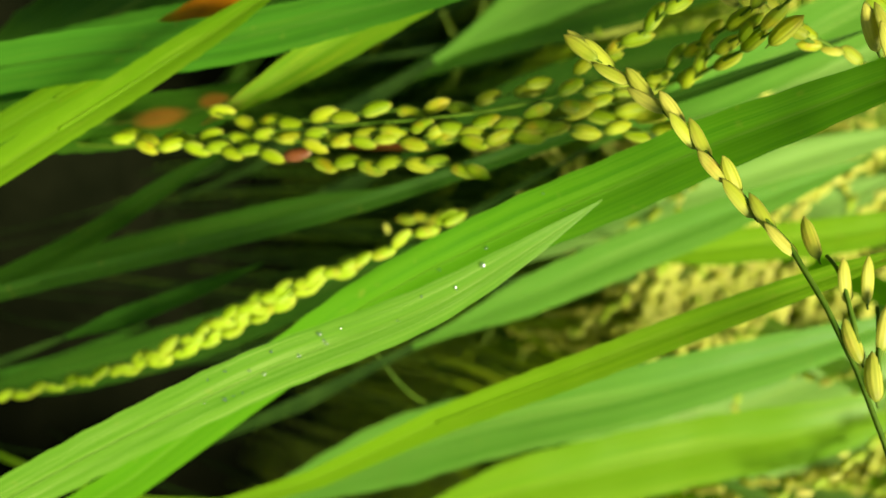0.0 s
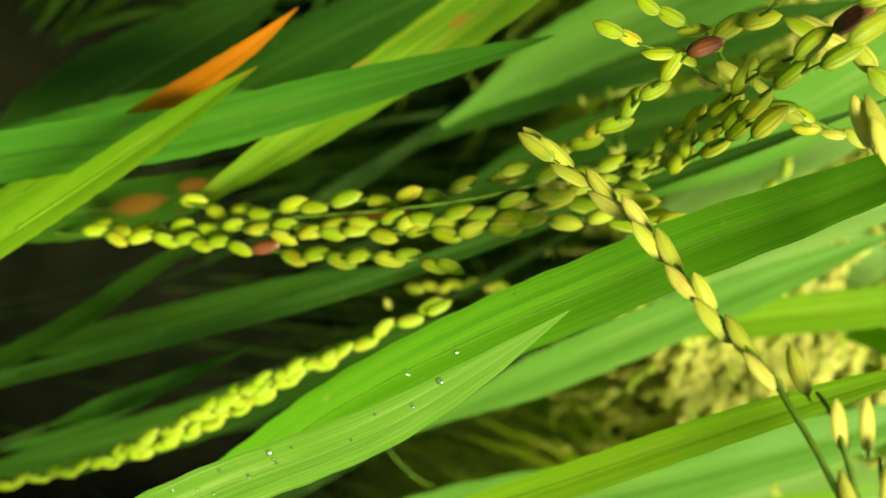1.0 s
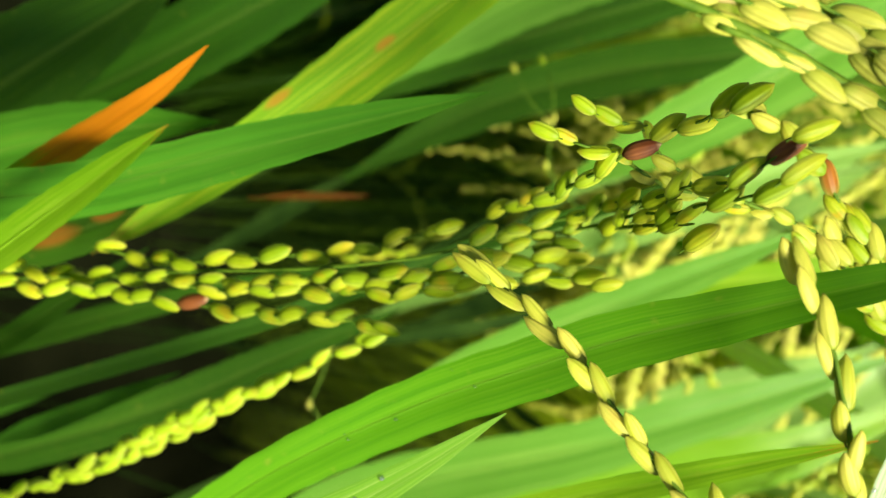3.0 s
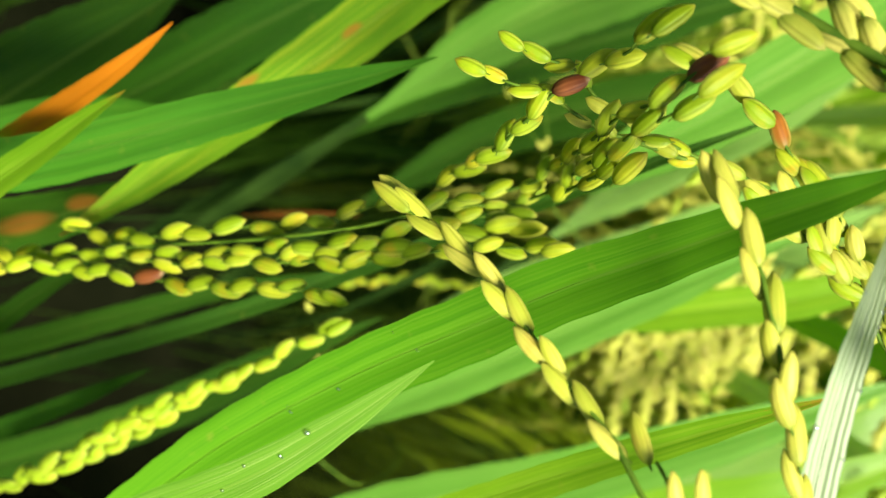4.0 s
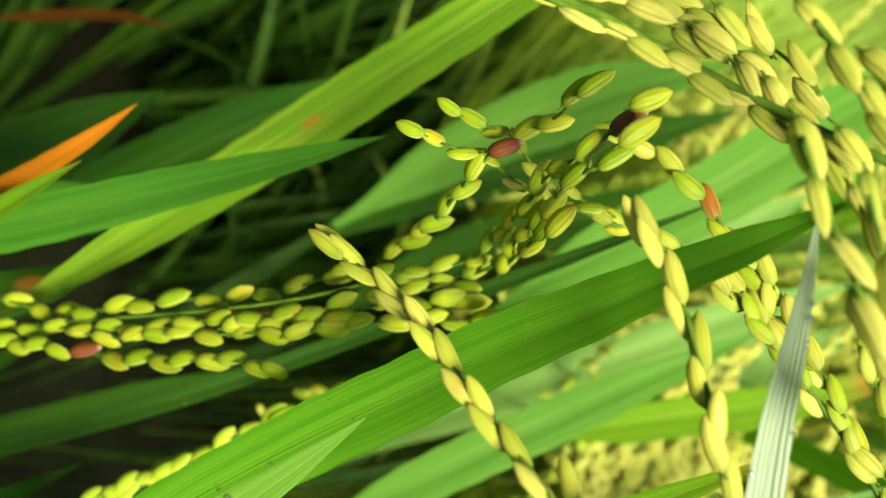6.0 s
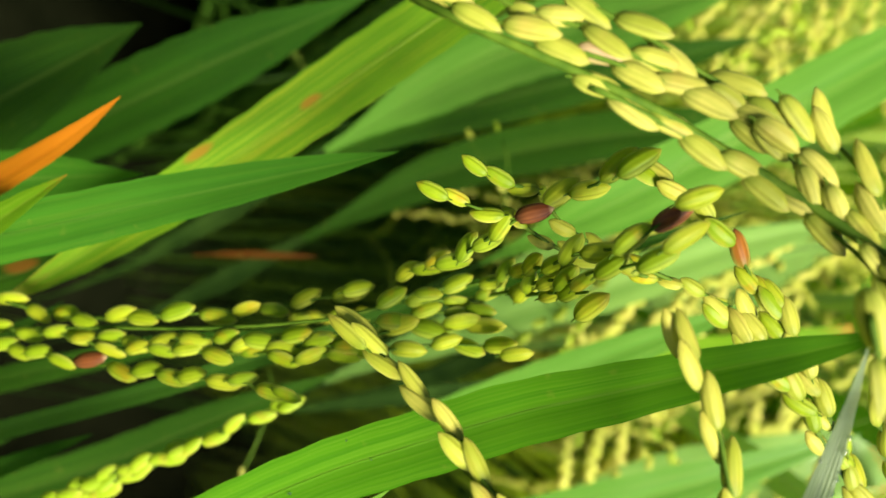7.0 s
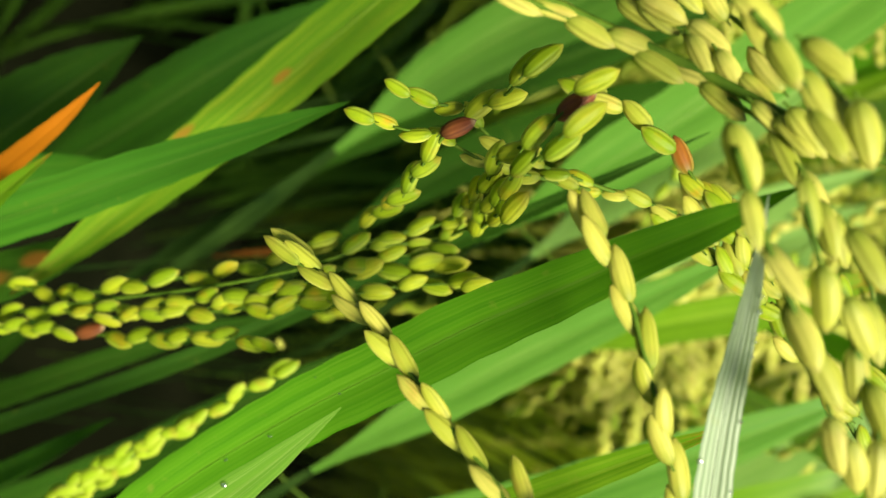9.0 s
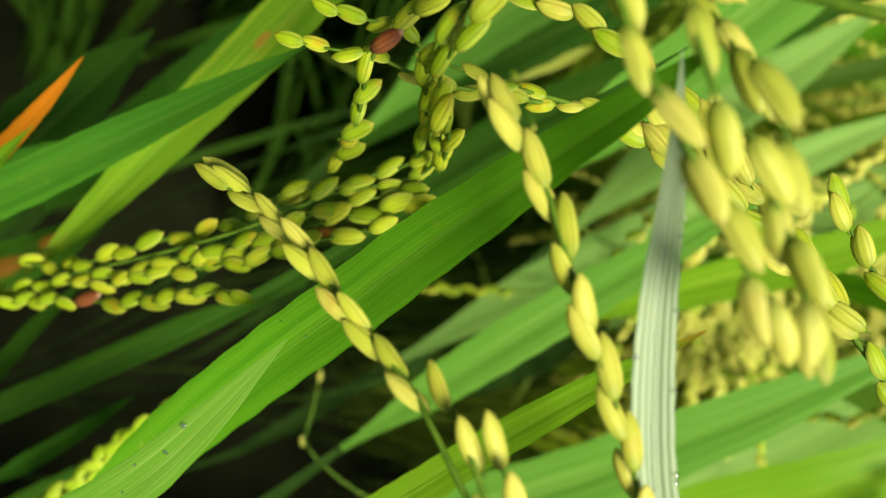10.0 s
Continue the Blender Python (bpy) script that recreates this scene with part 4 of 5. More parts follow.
rice_panicle([(-0.0361, 0.1530, 0.9675), (-0.0403, 0.1496, 0.9618), (-0.0446, 0.1459, 0.9560), (-0.0490, 0.1432, 0.9500), (-0.0531, 0.1427, 0.9448), (-0.0573, 0.1401, 0.9397), (-0.0616, 0.1354, 0.9342), (-0.0659, 0.1289, 0.9287), (-0.0699, 0.1227, 0.9234), (-0.0730, 0.1174, 0.9179), (-0.0772, 0.1100, 0.9098), (-0.0821, 0.1025, 0.9015)],
             [([(-0.0823, 0.1042, 0.9033), (-0.0799, 0.1085, 0.9081), (-0.0770, 0.1143, 0.9142), (-0.0751, 0.1191, 0.9197), (-0.0733, 0.1232, 0.9237), (-0.0718, 0.1269, 0.9268), (-0.0700, 0.1316, 0.9305), (-0.0670, 0.1361, 0.9345), (-0.0627, 0.1392, 0.9382), (-0.0557, 0.1412, 0.9413)], 12),
              ([(-0.0841, 0.1081, 0.9073), (-0.0810, 0.1123, 0.9119), (-0.0786, 0.1185, 0.9187), (-0.0757, 0.1220, 0.9226), (-0.0736, 0.1266, 0.9265), (-0.0708, 0.1316, 0.9305), (-0.0675, 0.1349, 0.9333), (-0.0634, 0.1392, 0.9381)], 9),
              ([(-0.0853, 0.1131, 0.9124), (-0.0815, 0.1191, 0.9190), (-0.0784, 0.1236, 0.9237), (-0.0752, 0.1279, 0.9274), (-0.0717, 0.1343, 0.9325), (-0.0690, 0.1384, 0.9366), (-0.0650, 0.1407, 0.9398)], 7),
              ([(-0.0563, 0.1441, 0.9476), (-0.0622, 0.1438, 0.9448), (-0.0659, 0.1425, 0.9421), (-0.0722, 0.1409, 0.9393)], 4),
              ([(-0.0714, 0.1178, 0.9186), (-0.0690, 0.1221, 0.9229), (-0.0668, 0.1251, 0.9256), (-0.0643, 0.1296, 0.9293), (-0.0609, 0.1343, 0.9332), (-0.0577, 0.1382, 0.9373), (-0.0534, 0.1417, 0.9423), (-0.0476, 0.1422, 0.9477), (-0.0378, 0.1429, 0.9519), (-0.0293, 0.1440, 0.9541)], 13),
              ([(-0.0627, 0.1401, 0.9394), (-0.0561, 0.1426, 0.9433), (-0.0504, 0.1428, 0.9475), (-0.0437, 0.1435, 0.9527)], 5),
              ([(-0.0441, 0.1249, 0.9493), (-0.0353, 0.1267, 0.9507), (-0.0290, 0.1284, 0.9520), (-0.0199, 0.1329, 0.9532), (-0.0119, 0.1354, 0.9539), (-0.0041, 0.1369, 0.9550)], 7),
              ([(-0.0375, 0.1303, 0.9543), (-0.0319, 0.1312, 0.9548), (-0.0237, 0.1330, 0.9547)], 2),
              ([(-0.0322, 0.1346, 0.9578), (-0.0265, 0.1368, 0.9586), (-0.0193, 0.1390, 0.9586)], 2),
              ([(-0.0248, 0.1347, 0.9564), (-0.0169, 0.1377, 0.9568), (-0.0103, 0.1387, 0.9571), (-0.0026, 0.1391, 0.9572)], 5),
              ([(-0.0588, 0.1265, 0.9516), (-0.0540, 0.1292, 0.9539), (-0.0489, 0.1313, 0.9557), (-0.0422, 0.1337, 0.9577)], 4),
              ([(-0.0542, 0.1310, 0.9556), (-0.0491, 0.1334, 0.9577), (-0.0409, 0.1353, 0.9590)], 3)],
             [G_PALE], 'thick ripe rice ear of pale yellow husks', size=0.98, slim=0.98, spread=8, root=(0.26, 0.03), stem_grains=0, stem_r=(0.0013, 0.0007), seed=7, special={0: {4: G_PINK}})
rice_panicle([(0.0531, 0.0779, 0.6840), (0.0423, 0.0948, 0.7187), (0.0237, 0.1139, 0.7574), (0.0093, 0.1295, 0.7867), (-0.0033, 0.1414, 0.8076), (-0.0133, 0.1517, 0.8246)],
             [([(0.0419, 0.0968, 0.7216), (0.0357, 0.1065, 0.7385), (0.0266, 0.1156, 0.7566), (0.0137, 0.1262, 0.7796)], 15),
              ([(0.0258, 0.1109, 0.7520), (0.0167, 0.1183, 0.7678), (0.0097, 0.1259, 0.7822), (0.0020, 0.1356, 0.7982)], 12)],
             [G_YOUNG], 'lime green young rice ear in the shade', size=0.95, slim=1.2, spread=14, stem_grains=26, seed=8, special=None)
rice_panicle([(-0.1081, 0.3254, 0.8638), (-0.0706, 0.3231, 0.8464), (-0.0479, 0.3213, 0.8295), (-0.0303, 0.3133, 0.8131), (-0.0168, 0.3052, 0.7966), (-0.0030, 0.2928, 0.7828)],
             [([(-0.0372, 0.3165, 0.8166), (-0.0240, 0.3189, 0.8119), (-0.0060, 0.3211, 0.8069), (0.0076, 0.3233, 0.8020)], 8)],
             [G_YOUNG, G_LIME], 'soft yellow-green rice ear farther back', size=1.0, slim=1.2, spread=20, root=(0.0, 0.12), stem_grains=14, seed=9, special=None)
rice_panicle([(0.1041, 0.3743, 0.8245), (0.0655, 0.3692, 0.8234), (0.0366, 0.3642, 0.8178), (0.0168, 0.3539, 0.8062)],
             [([(0.0309, 0.3621, 0.8155), (0.0421, 0.3722, 0.8268), (0.0593, 0.3788, 0.8342)], 8)],
             [G_YOUNG, G_LIME], 'soft yellow-green rice ear farther back', size=1.0, slim=1.2, spread=20, root=(0.0, 0.12), stem_grains=14, seed=10, special=None)
rice_panicle([(-0.1914, 0.4129, 0.8085), (-0.1738, 0.4206, 0.8207), (-0.1534, 0.4342, 0.8361), (-0.1294, 0.4438, 0.8469)],
             [([(-0.1534, 0.4342, 0.8361), (-0.1699, 0.4464, 0.8498), (-0.1805, 0.4725, 0.8640)], 8),
              ([(-0.1382, 0.4762, 0.8831), (-0.1566, 0.4710, 0.8771), (-0.1775, 0.4613, 0.8663), (-0.2013, 0.4548, 0.8562)], 10)],
             [G_YOUNG, G_LIME], 'soft yellow-green rice ear farther back', size=1.0, slim=1.2, spread=20, root=(0.0, 0.12), stem_grains=14, seed=11, special=None)
rice_panicle([(-0.0304, 0.3840, 0.8698), (0.0026, 0.3801, 0.8504), (0.0375, 0.3693, 0.8235), (0.0171, 0.3655, 0.8193), (0.0025, 0.3539, 0.8062)],
             [],
             [G_YOUNG, G_LIME], 'soft yellow-green rice ear farther back', size=1.0, slim=1.2, spread=20, root=(0.0, 0.12), stem_grains=14, seed=12, special=None)
rice_panicle([(0.0310, 0.3785, 0.8935), (0.0531, 0.3688, 0.8678), (0.0519, 0.3616, 0.8448), (0.0628, 0.3468, 0.8284)],
             [([(0.1011, 0.3263, 0.8594), (0.0926, 0.3388, 0.8742), (0.0779, 0.3486, 0.8868), (0.0628, 0.3614, 0.9034)], 10)],
             [G_YOUNG, G_LIME], 'soft yellow-green rice ear farther back', size=1.0, slim=1.2, spread=20, root=(0.0, 0.12), stem_grains=14, seed=13, special=None)
rice_panicle([(-0.0131, 0.2866, 0.7608), (-0.0158, 0.2737, 0.7464), (-0.0187, 0.2609, 0.7321), (-0.0174, 0.2480, 0.7177), (-0.0160, 0.2370, 0.7054)],
             [],
             [G_GREEN], 'soft yellow-green rice ear farther back', size=1.0, slim=1.2, spread=20, root=(0.0, 0.12), stem_grains=14, seed=14, special=None)
rice_panicle([(-0.0298, 0.3512, 0.8032), (-0.0082, 0.3414, 0.7923), (0.0199, 0.3398, 0.7757), (0.0433, 0.3284, 0.7480)],
             [([(-0.0021, 0.3498, 0.7867), (0.0255, 0.3508, 0.7880), (0.0500, 0.3538, 0.7913)], 10)],
             [G_YOUNG, G_LIME], 'soft yellow-green rice ear farther back', size=1.0, slim=1.2, spread=20, root=(0.0, 0.12), stem_grains=14, seed=15, special=None)
rice_panicle([(0.0348, 0.1892, 0.7416), (0.0163, 0.1941, 0.7470), (0.0013, 0.1959, 0.7491), (-0.0120, 0.1926, 0.7454)],
             [],
             [G_YOUNG, G_LIME], 'soft yellow-green rice ear farther back', size=0.6, slim=1.2, spread=20, root=(0.0, 0.12), stem_grains=3, seed=16, special=None)
rice_panicle([(-0.0572, 0.2762, 0.7940), (-0.0703, 0.2772, 0.7951), (-0.0869, 0.2780, 0.7959), (-0.1042, 0.2744, 0.7918)],
             [([(-0.0750, 0.2770, 0.7949), (-0.0852, 0.2712, 0.7883), (-0.1001, 0.2660, 0.7826)], 2)],
             [G_YOUNG, G_LIME], 'soft yellow-green rice ear farther back', size=0.6, slim=1.2, spread=20, root=(0.0, 0.12), stem_grains=3, seed=17, special=None)
rice_panicle([(-0.0741, 0.4472, 0.8845), (-0.0448, 0.4122, 0.8570), (-0.0305, 0.3826, 0.8346), (-0.0056, 0.3625, 0.8147), (0.0372, 0.3424, 0.7827)],
             [([(-0.0333, 0.3896, 0.8402), (-0.0111, 0.3744, 0.8266), (0.0113, 0.3631, 0.8115), (0.0414, 0.3664, 0.7979)], 22),
              ([(-0.0402, 0.4032, 0.8504), (-0.0160, 0.3869, 0.8370), (0.0080, 0.3745, 0.8223), (0.0405, 0.3816, 0.8074)], 22),
              ([(-0.0261, 0.3782, 0.8307), (-0.0057, 0.3645, 0.8167), (0.0150, 0.3538, 0.8013), (0.0426, 0.3537, 0.7889)], 22),
              ([(-0.0250, 0.4200, 0.8599), (-0.0043, 0.4049, 0.8457), (0.0166, 0.3940, 0.8301), (0.0458, 0.3996, 0.8162)], 22),
              ([(-0.0360, 0.3689, 0.8220), (-0.0131, 0.3556, 0.8078), (0.0099, 0.3440, 0.7928), (0.0394, 0.3418, 0.7814)], 22),
              ([(-0.0056, 0.3665, 0.8187), (0.0233, 0.3717, 0.8119), (0.0548, 0.3804, 0.8003), (0.0795, 0.3835, 0.7972)], 22),
              ([(-0.0122, 0.3776, 0.8295), (0.0183, 0.3835, 0.8228), (0.0520, 0.3951, 0.8105), (0.0785, 0.3973, 0.8080)], 22),
              ([(0.0017, 0.3574, 0.8084), (0.0288, 0.3619, 0.8016), (0.0577, 0.3668, 0.7914), (0.0804, 0.3698, 0.7881)], 22),
              ([(0.0034, 0.3960, 0.8378), (0.0319, 0.4072, 0.8295), (0.0608, 0.4098, 0.8211), (0.0827, 0.4094, 0.8197)], 22),
              ([(-0.0083, 0.3483, 0.7996), (0.0206, 0.3490, 0.7946), (0.0512, 0.3525, 0.7848), (0.0765, 0.3569, 0.7807)], 22),
              ([(-0.0250, 0.3827, 0.8345), (0.0001, 0.3783, 0.8278), (0.0237, 0.3813, 0.8180), (0.0491, 0.3885, 0.8073)], 22)],
             [G_LIME], 'pale yellow rice ear farther back, sun glow put into its colour', size=1.2, slim=1.2, spread=22, root=(0.0, 0.12), stem_grains=26, seed=41, special=None)
rice_panicle([(-0.0660, 0.4690, 0.9004), (-0.0365, 0.4349, 0.8718), (-0.0106, 0.4175, 0.8553), (0.0248, 0.4073, 0.8337), (0.0623, 0.4099, 0.8210)],
             [([(-0.0221, 0.4234, 0.8616), (0.0010, 0.4155, 0.8505), (0.0252, 0.4204, 0.8434), (0.0501, 0.4252, 0.8390)], 22),
              ([(-0.0290, 0.4375, 0.8724), (-0.0040, 0.4294, 0.8613), (0.0218, 0.4326, 0.8549), (0.0482, 0.4364, 0.8510)], 22),
              ([(-0.0147, 0.4107, 0.8520), (0.0064, 0.4032, 0.8408), (0.0290, 0.4096, 0.8329), (0.0521, 0.4152, 0.8280)], 22),
              ([(-0.0132, 0.4554, 0.8825), (0.0083, 0.4474, 0.8712), (0.0303, 0.4476, 0.8658), (0.0524, 0.4486, 0.8628)], 22),
              ([(-0.0250, 0.3964, 0.8445), (-0.0018, 0.3869, 0.8342), (0.0227, 0.3935, 0.8260), (0.0491, 0.4044, 0.8187)], 22),
              ([(-0.0049, 0.4135, 0.8511), (0.0125, 0.4033, 0.8380), (0.0241, 0.3901, 0.8230), (0.0423, 0.3811, 0.8061)], 22),
              ([(-0.0117, 0.4272, 0.8619), (0.0075, 0.4167, 0.8488), (0.0210, 0.4038, 0.8336), (0.0414, 0.3963, 0.8161)], 22),
              ([(0.0024, 0.4014, 0.8414), (0.0179, 0.3918, 0.8281), (0.0275, 0.3782, 0.8135), (0.0434, 0.3673, 0.7974)], 22),
              ([(0.0045, 0.4464, 0.8715), (0.0202, 0.4357, 0.8581), (0.0299, 0.4223, 0.8428), (0.0462, 0.4117, 0.8263)], 22),
              ([(-0.0082, 0.3854, 0.8348), (0.0093, 0.3750, 0.8221), (0.0215, 0.3635, 0.8069), (0.0399, 0.3540, 0.7903)], 22)],
             [G_LIME], 'pale yellow rice ear farther back, sun glow put into its colour', size=1.2, slim=1.2, spread=22, root=(0.0, 0.12), stem_grains=26, seed=42, special=None)
rice_panicle([(0.0020, 0.4837, 0.9027), (0.0259, 0.4631, 0.8808), (0.0440, 0.4433, 0.8587), (0.0744, 0.4268, 0.8384), (0.1044, 0.4187, 0.8294)],
             [([(0.0349, 0.4508, 0.8677), (0.0623, 0.4408, 0.8539), (0.0894, 0.4374, 0.8492), (0.1104, 0.4334, 0.8446)], 22),
              ([(0.0277, 0.4622, 0.8797), (0.0569, 0.4522, 0.8659), (0.0859, 0.4490, 0.8611), (0.1087, 0.4452, 0.8566)], 22),
              ([(0.0427, 0.4410, 0.8566), (0.0682, 0.4307, 0.8428), (0.0933, 0.4270, 0.8382), (0.1123, 0.4229, 0.8337)], 22),
              ([(0.0444, 0.4771, 0.8910), (0.0693, 0.4651, 0.8776), (0.0942, 0.4614, 0.8729), (0.1131, 0.4574, 0.8684)], 22),
              ([(0.0316, 0.4286, 0.8478), (0.0601, 0.4212, 0.8331), (0.0879, 0.4177, 0.8284), (0.1096, 0.4134, 0.8240)], 22)],
             [G_LIME], 'pale yellow rice ear farther back, sun glow put into its colour', size=1.2, slim=1.2, spread=22, root=(0.0, 0.12), stem_grains=26, seed=43, special=None)
rice_panicle([(-0.2729, 0.5260, 0.9103), (-0.2358, 0.5008, 0.8822), (-0.2054, 0.4798, 0.8588), (-0.1726, 0.4731, 0.8532), (-0.1371, 0.4744, 0.8580)],
             [([(-0.2262, 0.5026, 0.8854), (-0.1934, 0.4959, 0.8798), (-0.1606, 0.4892, 0.8743), (-0.1312, 0.4855, 0.8723)], 18),
              ([(-0.2346, 0.5140, 0.8988), (-0.1999, 0.5072, 0.8934), (-0.1652, 0.5004, 0.8879), (-0.1338, 0.4968, 0.8861)], 18),
              ([(-0.2172, 0.4923, 0.8733), (-0.1865, 0.4856, 0.8676), (-0.1558, 0.4789, 0.8619), (-0.1285, 0.4753, 0.8598)], 18),
              ([(-0.2178, 0.5249, 0.9138), (-0.1874, 0.5182, 0.9081), (-0.1570, 0.5115, 0.9024), (-0.1301, 0.5079, 0.9003)], 18),
              ([(-0.2283, 0.4833, 0.8611), (-0.1947, 0.4766, 0.8556), (-0.1611, 0.4698, 0.8501), (-0.1309, 0.4662, 0.8482)], 18),
              ([(-0.2052, 0.4758, 0.8537), (-0.1784, 0.4610, 0.8376), (-0.1522, 0.4564, 0.8342), (-0.1265, 0.4590, 0.8396)], 18),
              ([(-0.2136, 0.4871, 0.8671), (-0.1849, 0.4723, 0.8512), (-0.1568, 0.4677, 0.8479), (-0.1291, 0.4702, 0.8534)], 18),
              ([(-0.1962, 0.4654, 0.8416), (-0.1715, 0.4507, 0.8254), (-0.1474, 0.4461, 0.8218), (-0.1238, 0.4487, 0.8271)], 18),
              ([(-0.1968, 0.4980, 0.8821), (-0.1724, 0.4833, 0.8659), (-0.1487, 0.4787, 0.8623), (-0.1253, 0.4813, 0.8676)], 18),
              ([(-0.2073, 0.4565, 0.8295), (-0.1797, 0.4417, 0.8135), (-0.1527, 0.4371, 0.8101), (-0.1261, 0.4396, 0.8156)], 18)],
             [G_LIME], 'pale yellow rice ear farther back, sun glow put into its colour', size=1.2, slim=1.2, spread=22, root=(0.0, 0.12), stem_grains=26, seed=44, special=None)


def husk_cluster(parent, places, mat, rng):
    """All the tiny husks of one far ear, joined: places are (foot, direction) pairs."""
    verts, faces, uvs = [], [], []
    for p, d in places:
        a = unit(np.cross(d, (0.3, 0.9, 0.2)))
        b = np.cross(d, a)
        k = rng.uniform(0.9, 1.15)
        q = len(verts)
        for z, r in ((0.0, 0.25), (0.22, 0.85), (0.5, 1.0), (0.78, 0.7)):
            for c in range(6):
                th = c * math.pi / 3
                verts.append(p + k * (d * 0.0082 * z + r * (0.0020 * math.cos(th) * a + 0.0015 * math.sin(th) * b)))
                uvs.append((c / 6, z))
        verts.append(p + d * 0.0082 * k)
        uvs.append((0.5, 1.0))
        for z in range(3):
            for c in range(6):
                faces.append((q + z * 6 + c, q + z * 6 + (c + 1) % 6, q + z * 6 + 6 + (c + 1) % 6, q + z * 6 + 6 + c))
        for c in range(6):
            faces.append((q + 18 + c, q + 18 + (c + 1) % 6, q + 24))
    return link_mesh("seed_head", verts, faces, mat, uvs, parent)


def far_ear(x, y, top, way, mat, label, seed):
    """An ear of the plants farther back: its stalk rises from the soil, arches over and hangs."""
    rng = random.Random(seed)
    dx, dy = math.cos(way), math.sin(way)
    s = rng.uniform(0.8, 1.2)
    stem = [(x, y, top - 0.12), (x + 0.012 * dx, y + 0.012 * dy, top - 0.04), (x + 0.04 * dx * s, y + 0.04 * dy * s, top), (x + 0.085 * dx * s, y + 0.085 * dy * s, top - 0.02), (x + 0.115 * dx * s, y + 0.115 * dy * s, top - 0.08)]
    S = spline(stem, 40)
    thing = new("rice_panicle")
    tube("stalk", [(x - 0.02 * dx, y - 0.02 * dy, 0.0), (x - 0.01 * dx, y - 0.01 * dy, 0.4), *stem], 0.0013, 0.0006, CULM_SHADE, thing, 40, 6)
    places = []
    for b in range(9):
        p = S[10 + b * 3]
        a = way + rng.uniform(-0.9, 0.9)
        ln = rng.uniform(0.045, 0.085)
        q = p + np.array([math.cos(a) * ln * 0.6, math.sin(a) * ln * 0.6, -ln * 0.25])
        e = p + np.array([math.cos(a) * ln * 0.85, math.sin(a) * ln * 0.85, -ln * 0.95])
        pts = [tuple(p), tuple(q), tuple(e)]
        tube("branch", pts, 0.0004, 0.0002, STEM, thing, 10, 5)
        B = spline(pts, 17)
        for k in range(1, 16):
            t = unit(B[k + 1] - B[k])
            d = unit(t + np.array([rng.gauss(0, 0.4) for _ in range(3)]))
            places.append((B[k] + np.array([rng.gauss(0, 0.0012) for _ in range(3)]) - d * 0.003, d))
    husk_cluster(thing, places, mat, rng)
    return tagged(thing, label, "rice ear", group="ears farther back")


# ears farther back: the middle of each hanging head
FAR_EARS = [(-0.007, 0.534, 0.726), (-0.010, 0.532, 0.721), (0.043, 0.675, 0.719), (0.053, 0.531, 0.752), (0.026, 0.510, 0.757), (0.092, 0.731, 0.733), (-0.059, 0.584, 0.843), (-0.037, 0.756, 0.800), (-0.076, 0.686, 0.829), (-0.009, 0.596, 0.827), (-0.049, 0.863, 0.756), (-0.007, 0.650, 0.827), (0.140, 0.795, 0.706), (0.108, 0.632, 0.752), (0.088, 0.536, 0.768), (0.095, 0.533, 0.822), (0.098, 0.607, 0.789), (0.092, 0.651, 0.808), (0.141, 0.612, 0.855), (0.155, 0.538, 0.830), (0.165, 0.558, 0.833), (0.177, 0.502, 0.821), (0.203, 0.693, 0.739), (0.164, 0.579, 0.805), (0.116, 0.519, 0.846), (0.223, 0.866, 0.815), (0.139, 0.529, 0.869), (-0.003, 0.581, 0.580), (-0.004, 0.548, 0.615), (-0.036, 0.456, 0.708), (-0.080, 0.505, 0.700), (-0.053, 0.423, 0.775), (-0.097, 0.590, 0.616), (-0.036, 0.478, 0.734), (-0.032, 0.531, 0.739), (-0.050, 0.488, 0.711), (-0.010, 0.457, 0.738), (-0.012, 0.720, 0.567), (0.011, 0.639, 0.585), (-0.151, 0.602, 0.739), (-0.142, 0.467, 0.792), (-0.245, 0.728, 0.691), (-0.269, 0.551, 0.767), (-0.324, 0.589, 0.716), (-0.267, 0.564, 0.723), (-0.312, 0.722, 0.670), (-0.418, 0.895, 0.682), (-0.353, 0.817, 0.680), (-0.114, 0.578, 0.791), (-0.103, 0.829, 0.724), (-0.115, 0.763, 0.711), (0.033, 0.624, 0.768), (0.023, 0.547, 0.797), (0.031, 0.494, 0.825), (-0.027, 0.718, 0.725), (-0.021, 0.513, 0.758), (-0.032, 0.521, 0.800), (0.171, 0.633, 0.677), (0.148, 0.550, 0.755), (0.122, 0.456, 0.751), (0.082, 0.742, 0.713), (0.121, 0.656, 0.739), (0.080, 0.698, 0.729), (0.232, 0.775, 0.737), (0.112, 0.522, 0.818), (0.173, 0.661, 0.748), (-0.212, 0.648, 0.775), (-0.235, 0.774, 0.698), (-0.255, 0.868, 0.631), (-0.252, 0.741, 0.741), (-0.255, 0.715, 0.796), (-0.195, 0.646, 0.797), (-0.284, 0.994, 0.738), (-0.301, 1.009, 0.770), (-0.342, 1.035, 0.786), (0.131, 0.829, 0.828), (0.103, 0.599, 0.879), (0.065, 0.609, 0.897), (0.021, 0.582, 0.634), (0.029, 0.448, 0.745), (0.034, 0.558, 0.634), (0.048, 0.488, 0.736), (0.084, 0.551, 0.665), (0.111, 0.654, 0.646), (0.038, 0.562, 0.865), (0.049, 0.753, 0.836), (0.071, 0.688, 0.813), (0.078, 0.525, 0.808), (0.105, 0.694, 0.757), (0.059, 0.510, 0.790), (-0.034, 0.861, 0.770), (-0.005, 0.647, 0.799), (-0.036, 0.677, 0.807)]
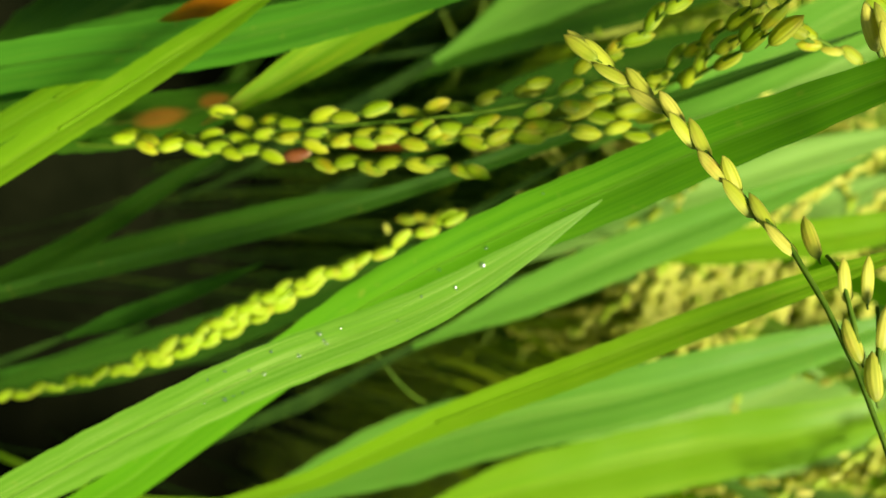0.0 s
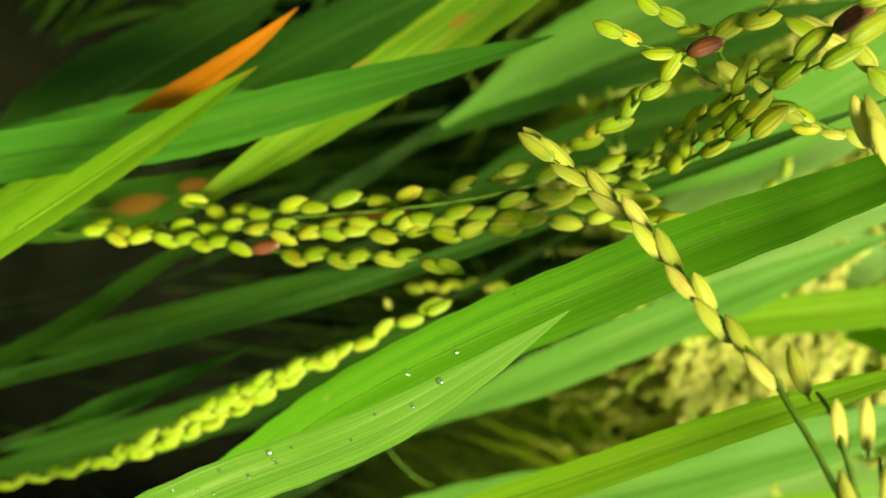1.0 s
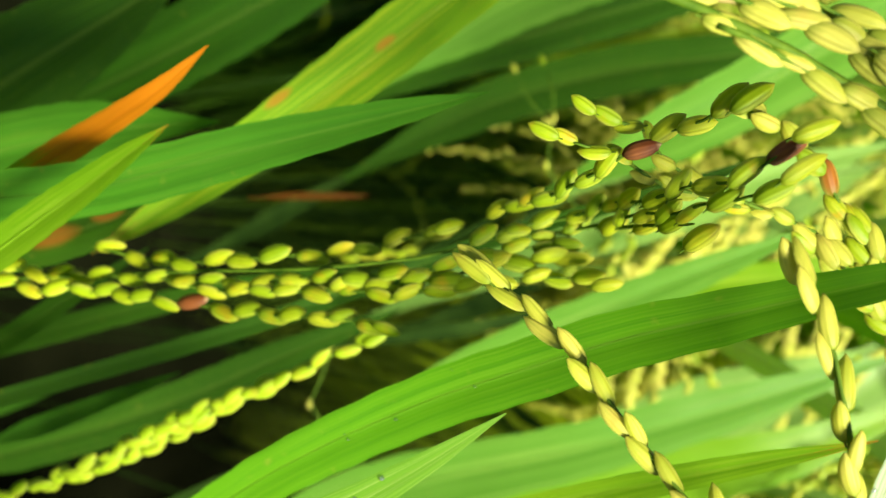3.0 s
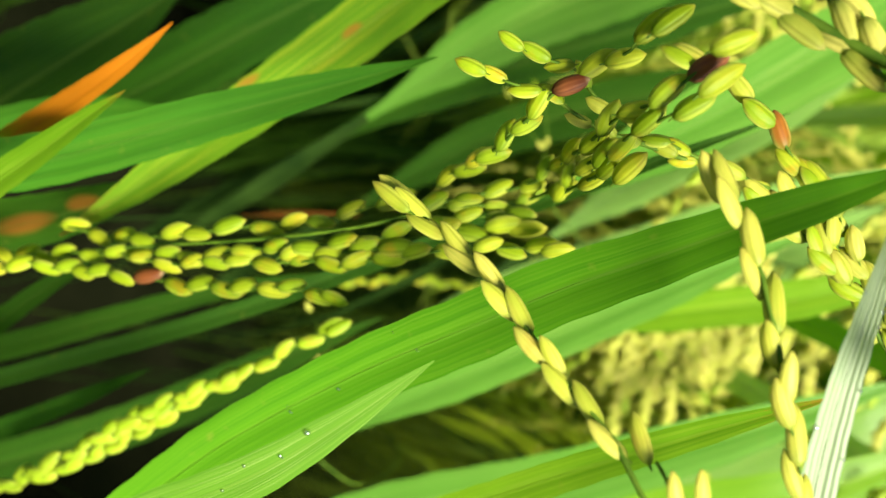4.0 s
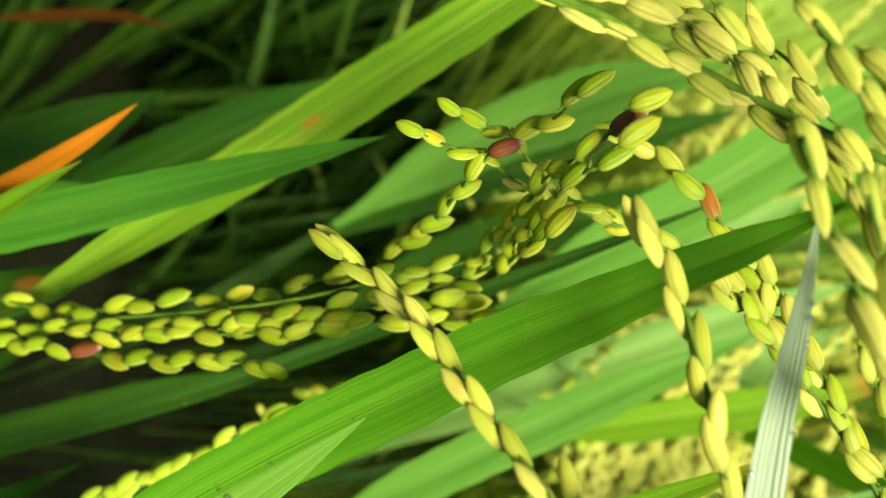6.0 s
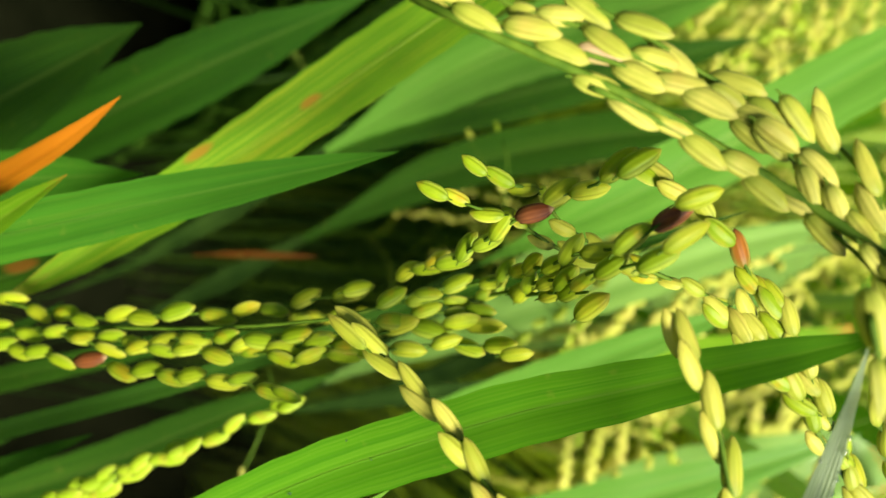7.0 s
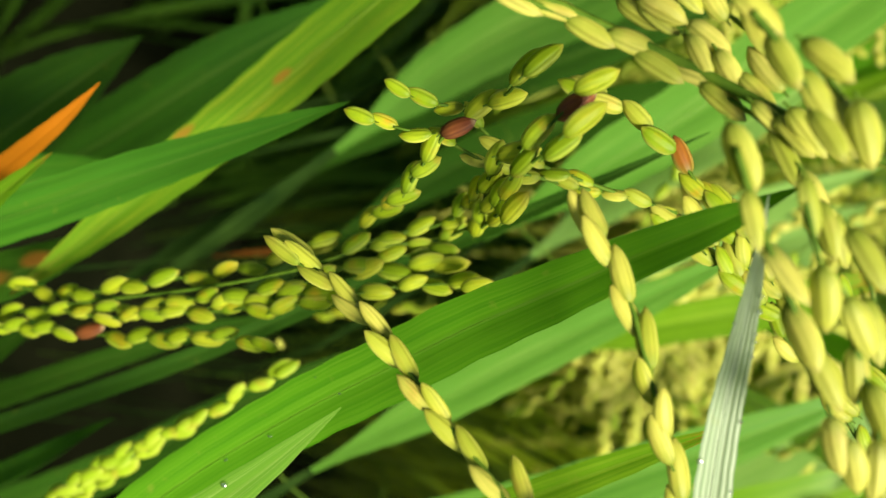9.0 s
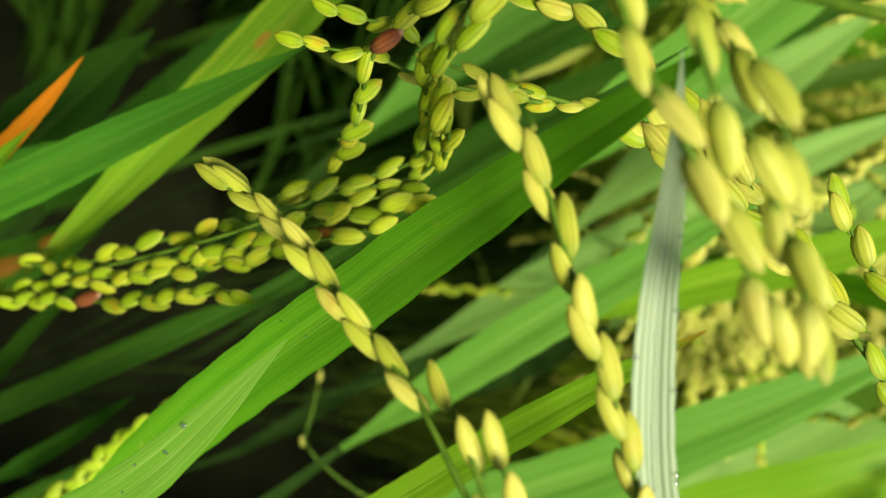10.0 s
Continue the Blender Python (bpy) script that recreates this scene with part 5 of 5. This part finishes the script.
rng = random.Random(21)
for k, (x, y, z) in enumerate(FAR_EARS):
    a = rng.uniform(-2.6, 0.6)
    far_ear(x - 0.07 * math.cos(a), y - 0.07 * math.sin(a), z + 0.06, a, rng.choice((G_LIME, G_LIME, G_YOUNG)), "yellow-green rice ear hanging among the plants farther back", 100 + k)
# Leaves added to brighten the background; their lighter greens carry the sunlight.
for k in range(120):
    y = rng.uniform(0.40, 1.1)
    x = rng.uniform(-0.18, 0.34) * (0.5 + y * 0.6)
    a, ln = rng.uniform(-2.2, 0.2), rng.uniform(0.18, 0.32)
    h = rng.uniform(0.88, 1.02)
    q = [(x, y, h - 0.26, 0.010), (x + 0.2 * ln * math.cos(a), y + 0.2 * ln * math.sin(a) * 0.3, h - 0.14, 0.013), (x + 0.5 * ln * math.cos(a), y + 0.5 * ln * math.sin(a) * 0.3, h - 0.04, 0.012), (x + 0.8 * ln * math.cos(a), y + 0.8 * ln * math.sin(a) * 0.3, h, 0.007), (x + ln * math.cos(a), y + ln * math.sin(a) * 0.3, h - 0.01, 0.0004)]
    # kept off the dark gaps low in the plants
    if min((0.669 * p[1] + 0.743 * (p[2] - 0.95)) / (0.743 * p[1] - 0.669 * (p[2] - 0.95)) for p in q) < 0.2:
        continue
    rice_leaf(q, rng.choice((PALE, PALE, LIGHT, BRIGHT)), "green rice leaf among the plants farther back, sunlight put into its colour", seed=60 + k, rows=24, neck=0.12, twist=(rng.uniform(-30, 30), rng.uniform(-30, 30)))

# ---- dew ----
bm = bmesh.new()
bmesh.ops.create_uvsphere(bm, u_segments=14, v_segments=9, radius=1.0)
for v in bm.verts:
    v.co.z *= 0.75
for f in bm.faces:
    f.smooth = True
drop_mesh = bpy.data.meshes.new("dew_drop")
bm.to_mesh(drop_mesh)
bm.free()
drop_mesh.materials.append(dewm)


def dew(leaf, f, c, r):
    """One drop lying on a leaf, at the share f of its length and c across it."""
    row, s2, n2, fold = SURFACES[leaf.name][int(f * 69)]
    p = row[:3] + row[3] * 0.5 * (c * s2 + (fold * abs(c) - 0.10 * c * c) * n2) + n2 * r * 0.4
    ob = new("dew_drop", drop_mesh)
    z = Vector(n2)
    ob.matrix_basis = Matrix.Translation(p) @ z.to_track_quat("Z", "Y").to_matrix().to_4x4() @ Matrix.Diagonal((r, r * 1.1, r, 1))
    tagged(ob, "clear round dew drop lying on a leaf", "dew drop", group="dew on the leaves")


rng = random.Random(8)
for k in range(20):
    dew(pale_leaf, rng.uniform(0.35, 0.85), rng.uniform(-0.7, 0.4), rng.choice((0.0003, 0.0004, 0.0006)))
for k in range(12):
    dew(grey_leaf, rng.uniform(0.25, 0.85), rng.choice((-0.95, 0.95, 0.9)), rng.uniform(0.0002, 0.00045))
for k in range(6):
    dew(long_leaf, rng.uniform(0.25, 0.55), rng.uniform(-0.8, 0.8), rng.choice((0.0002, 0.0004)))
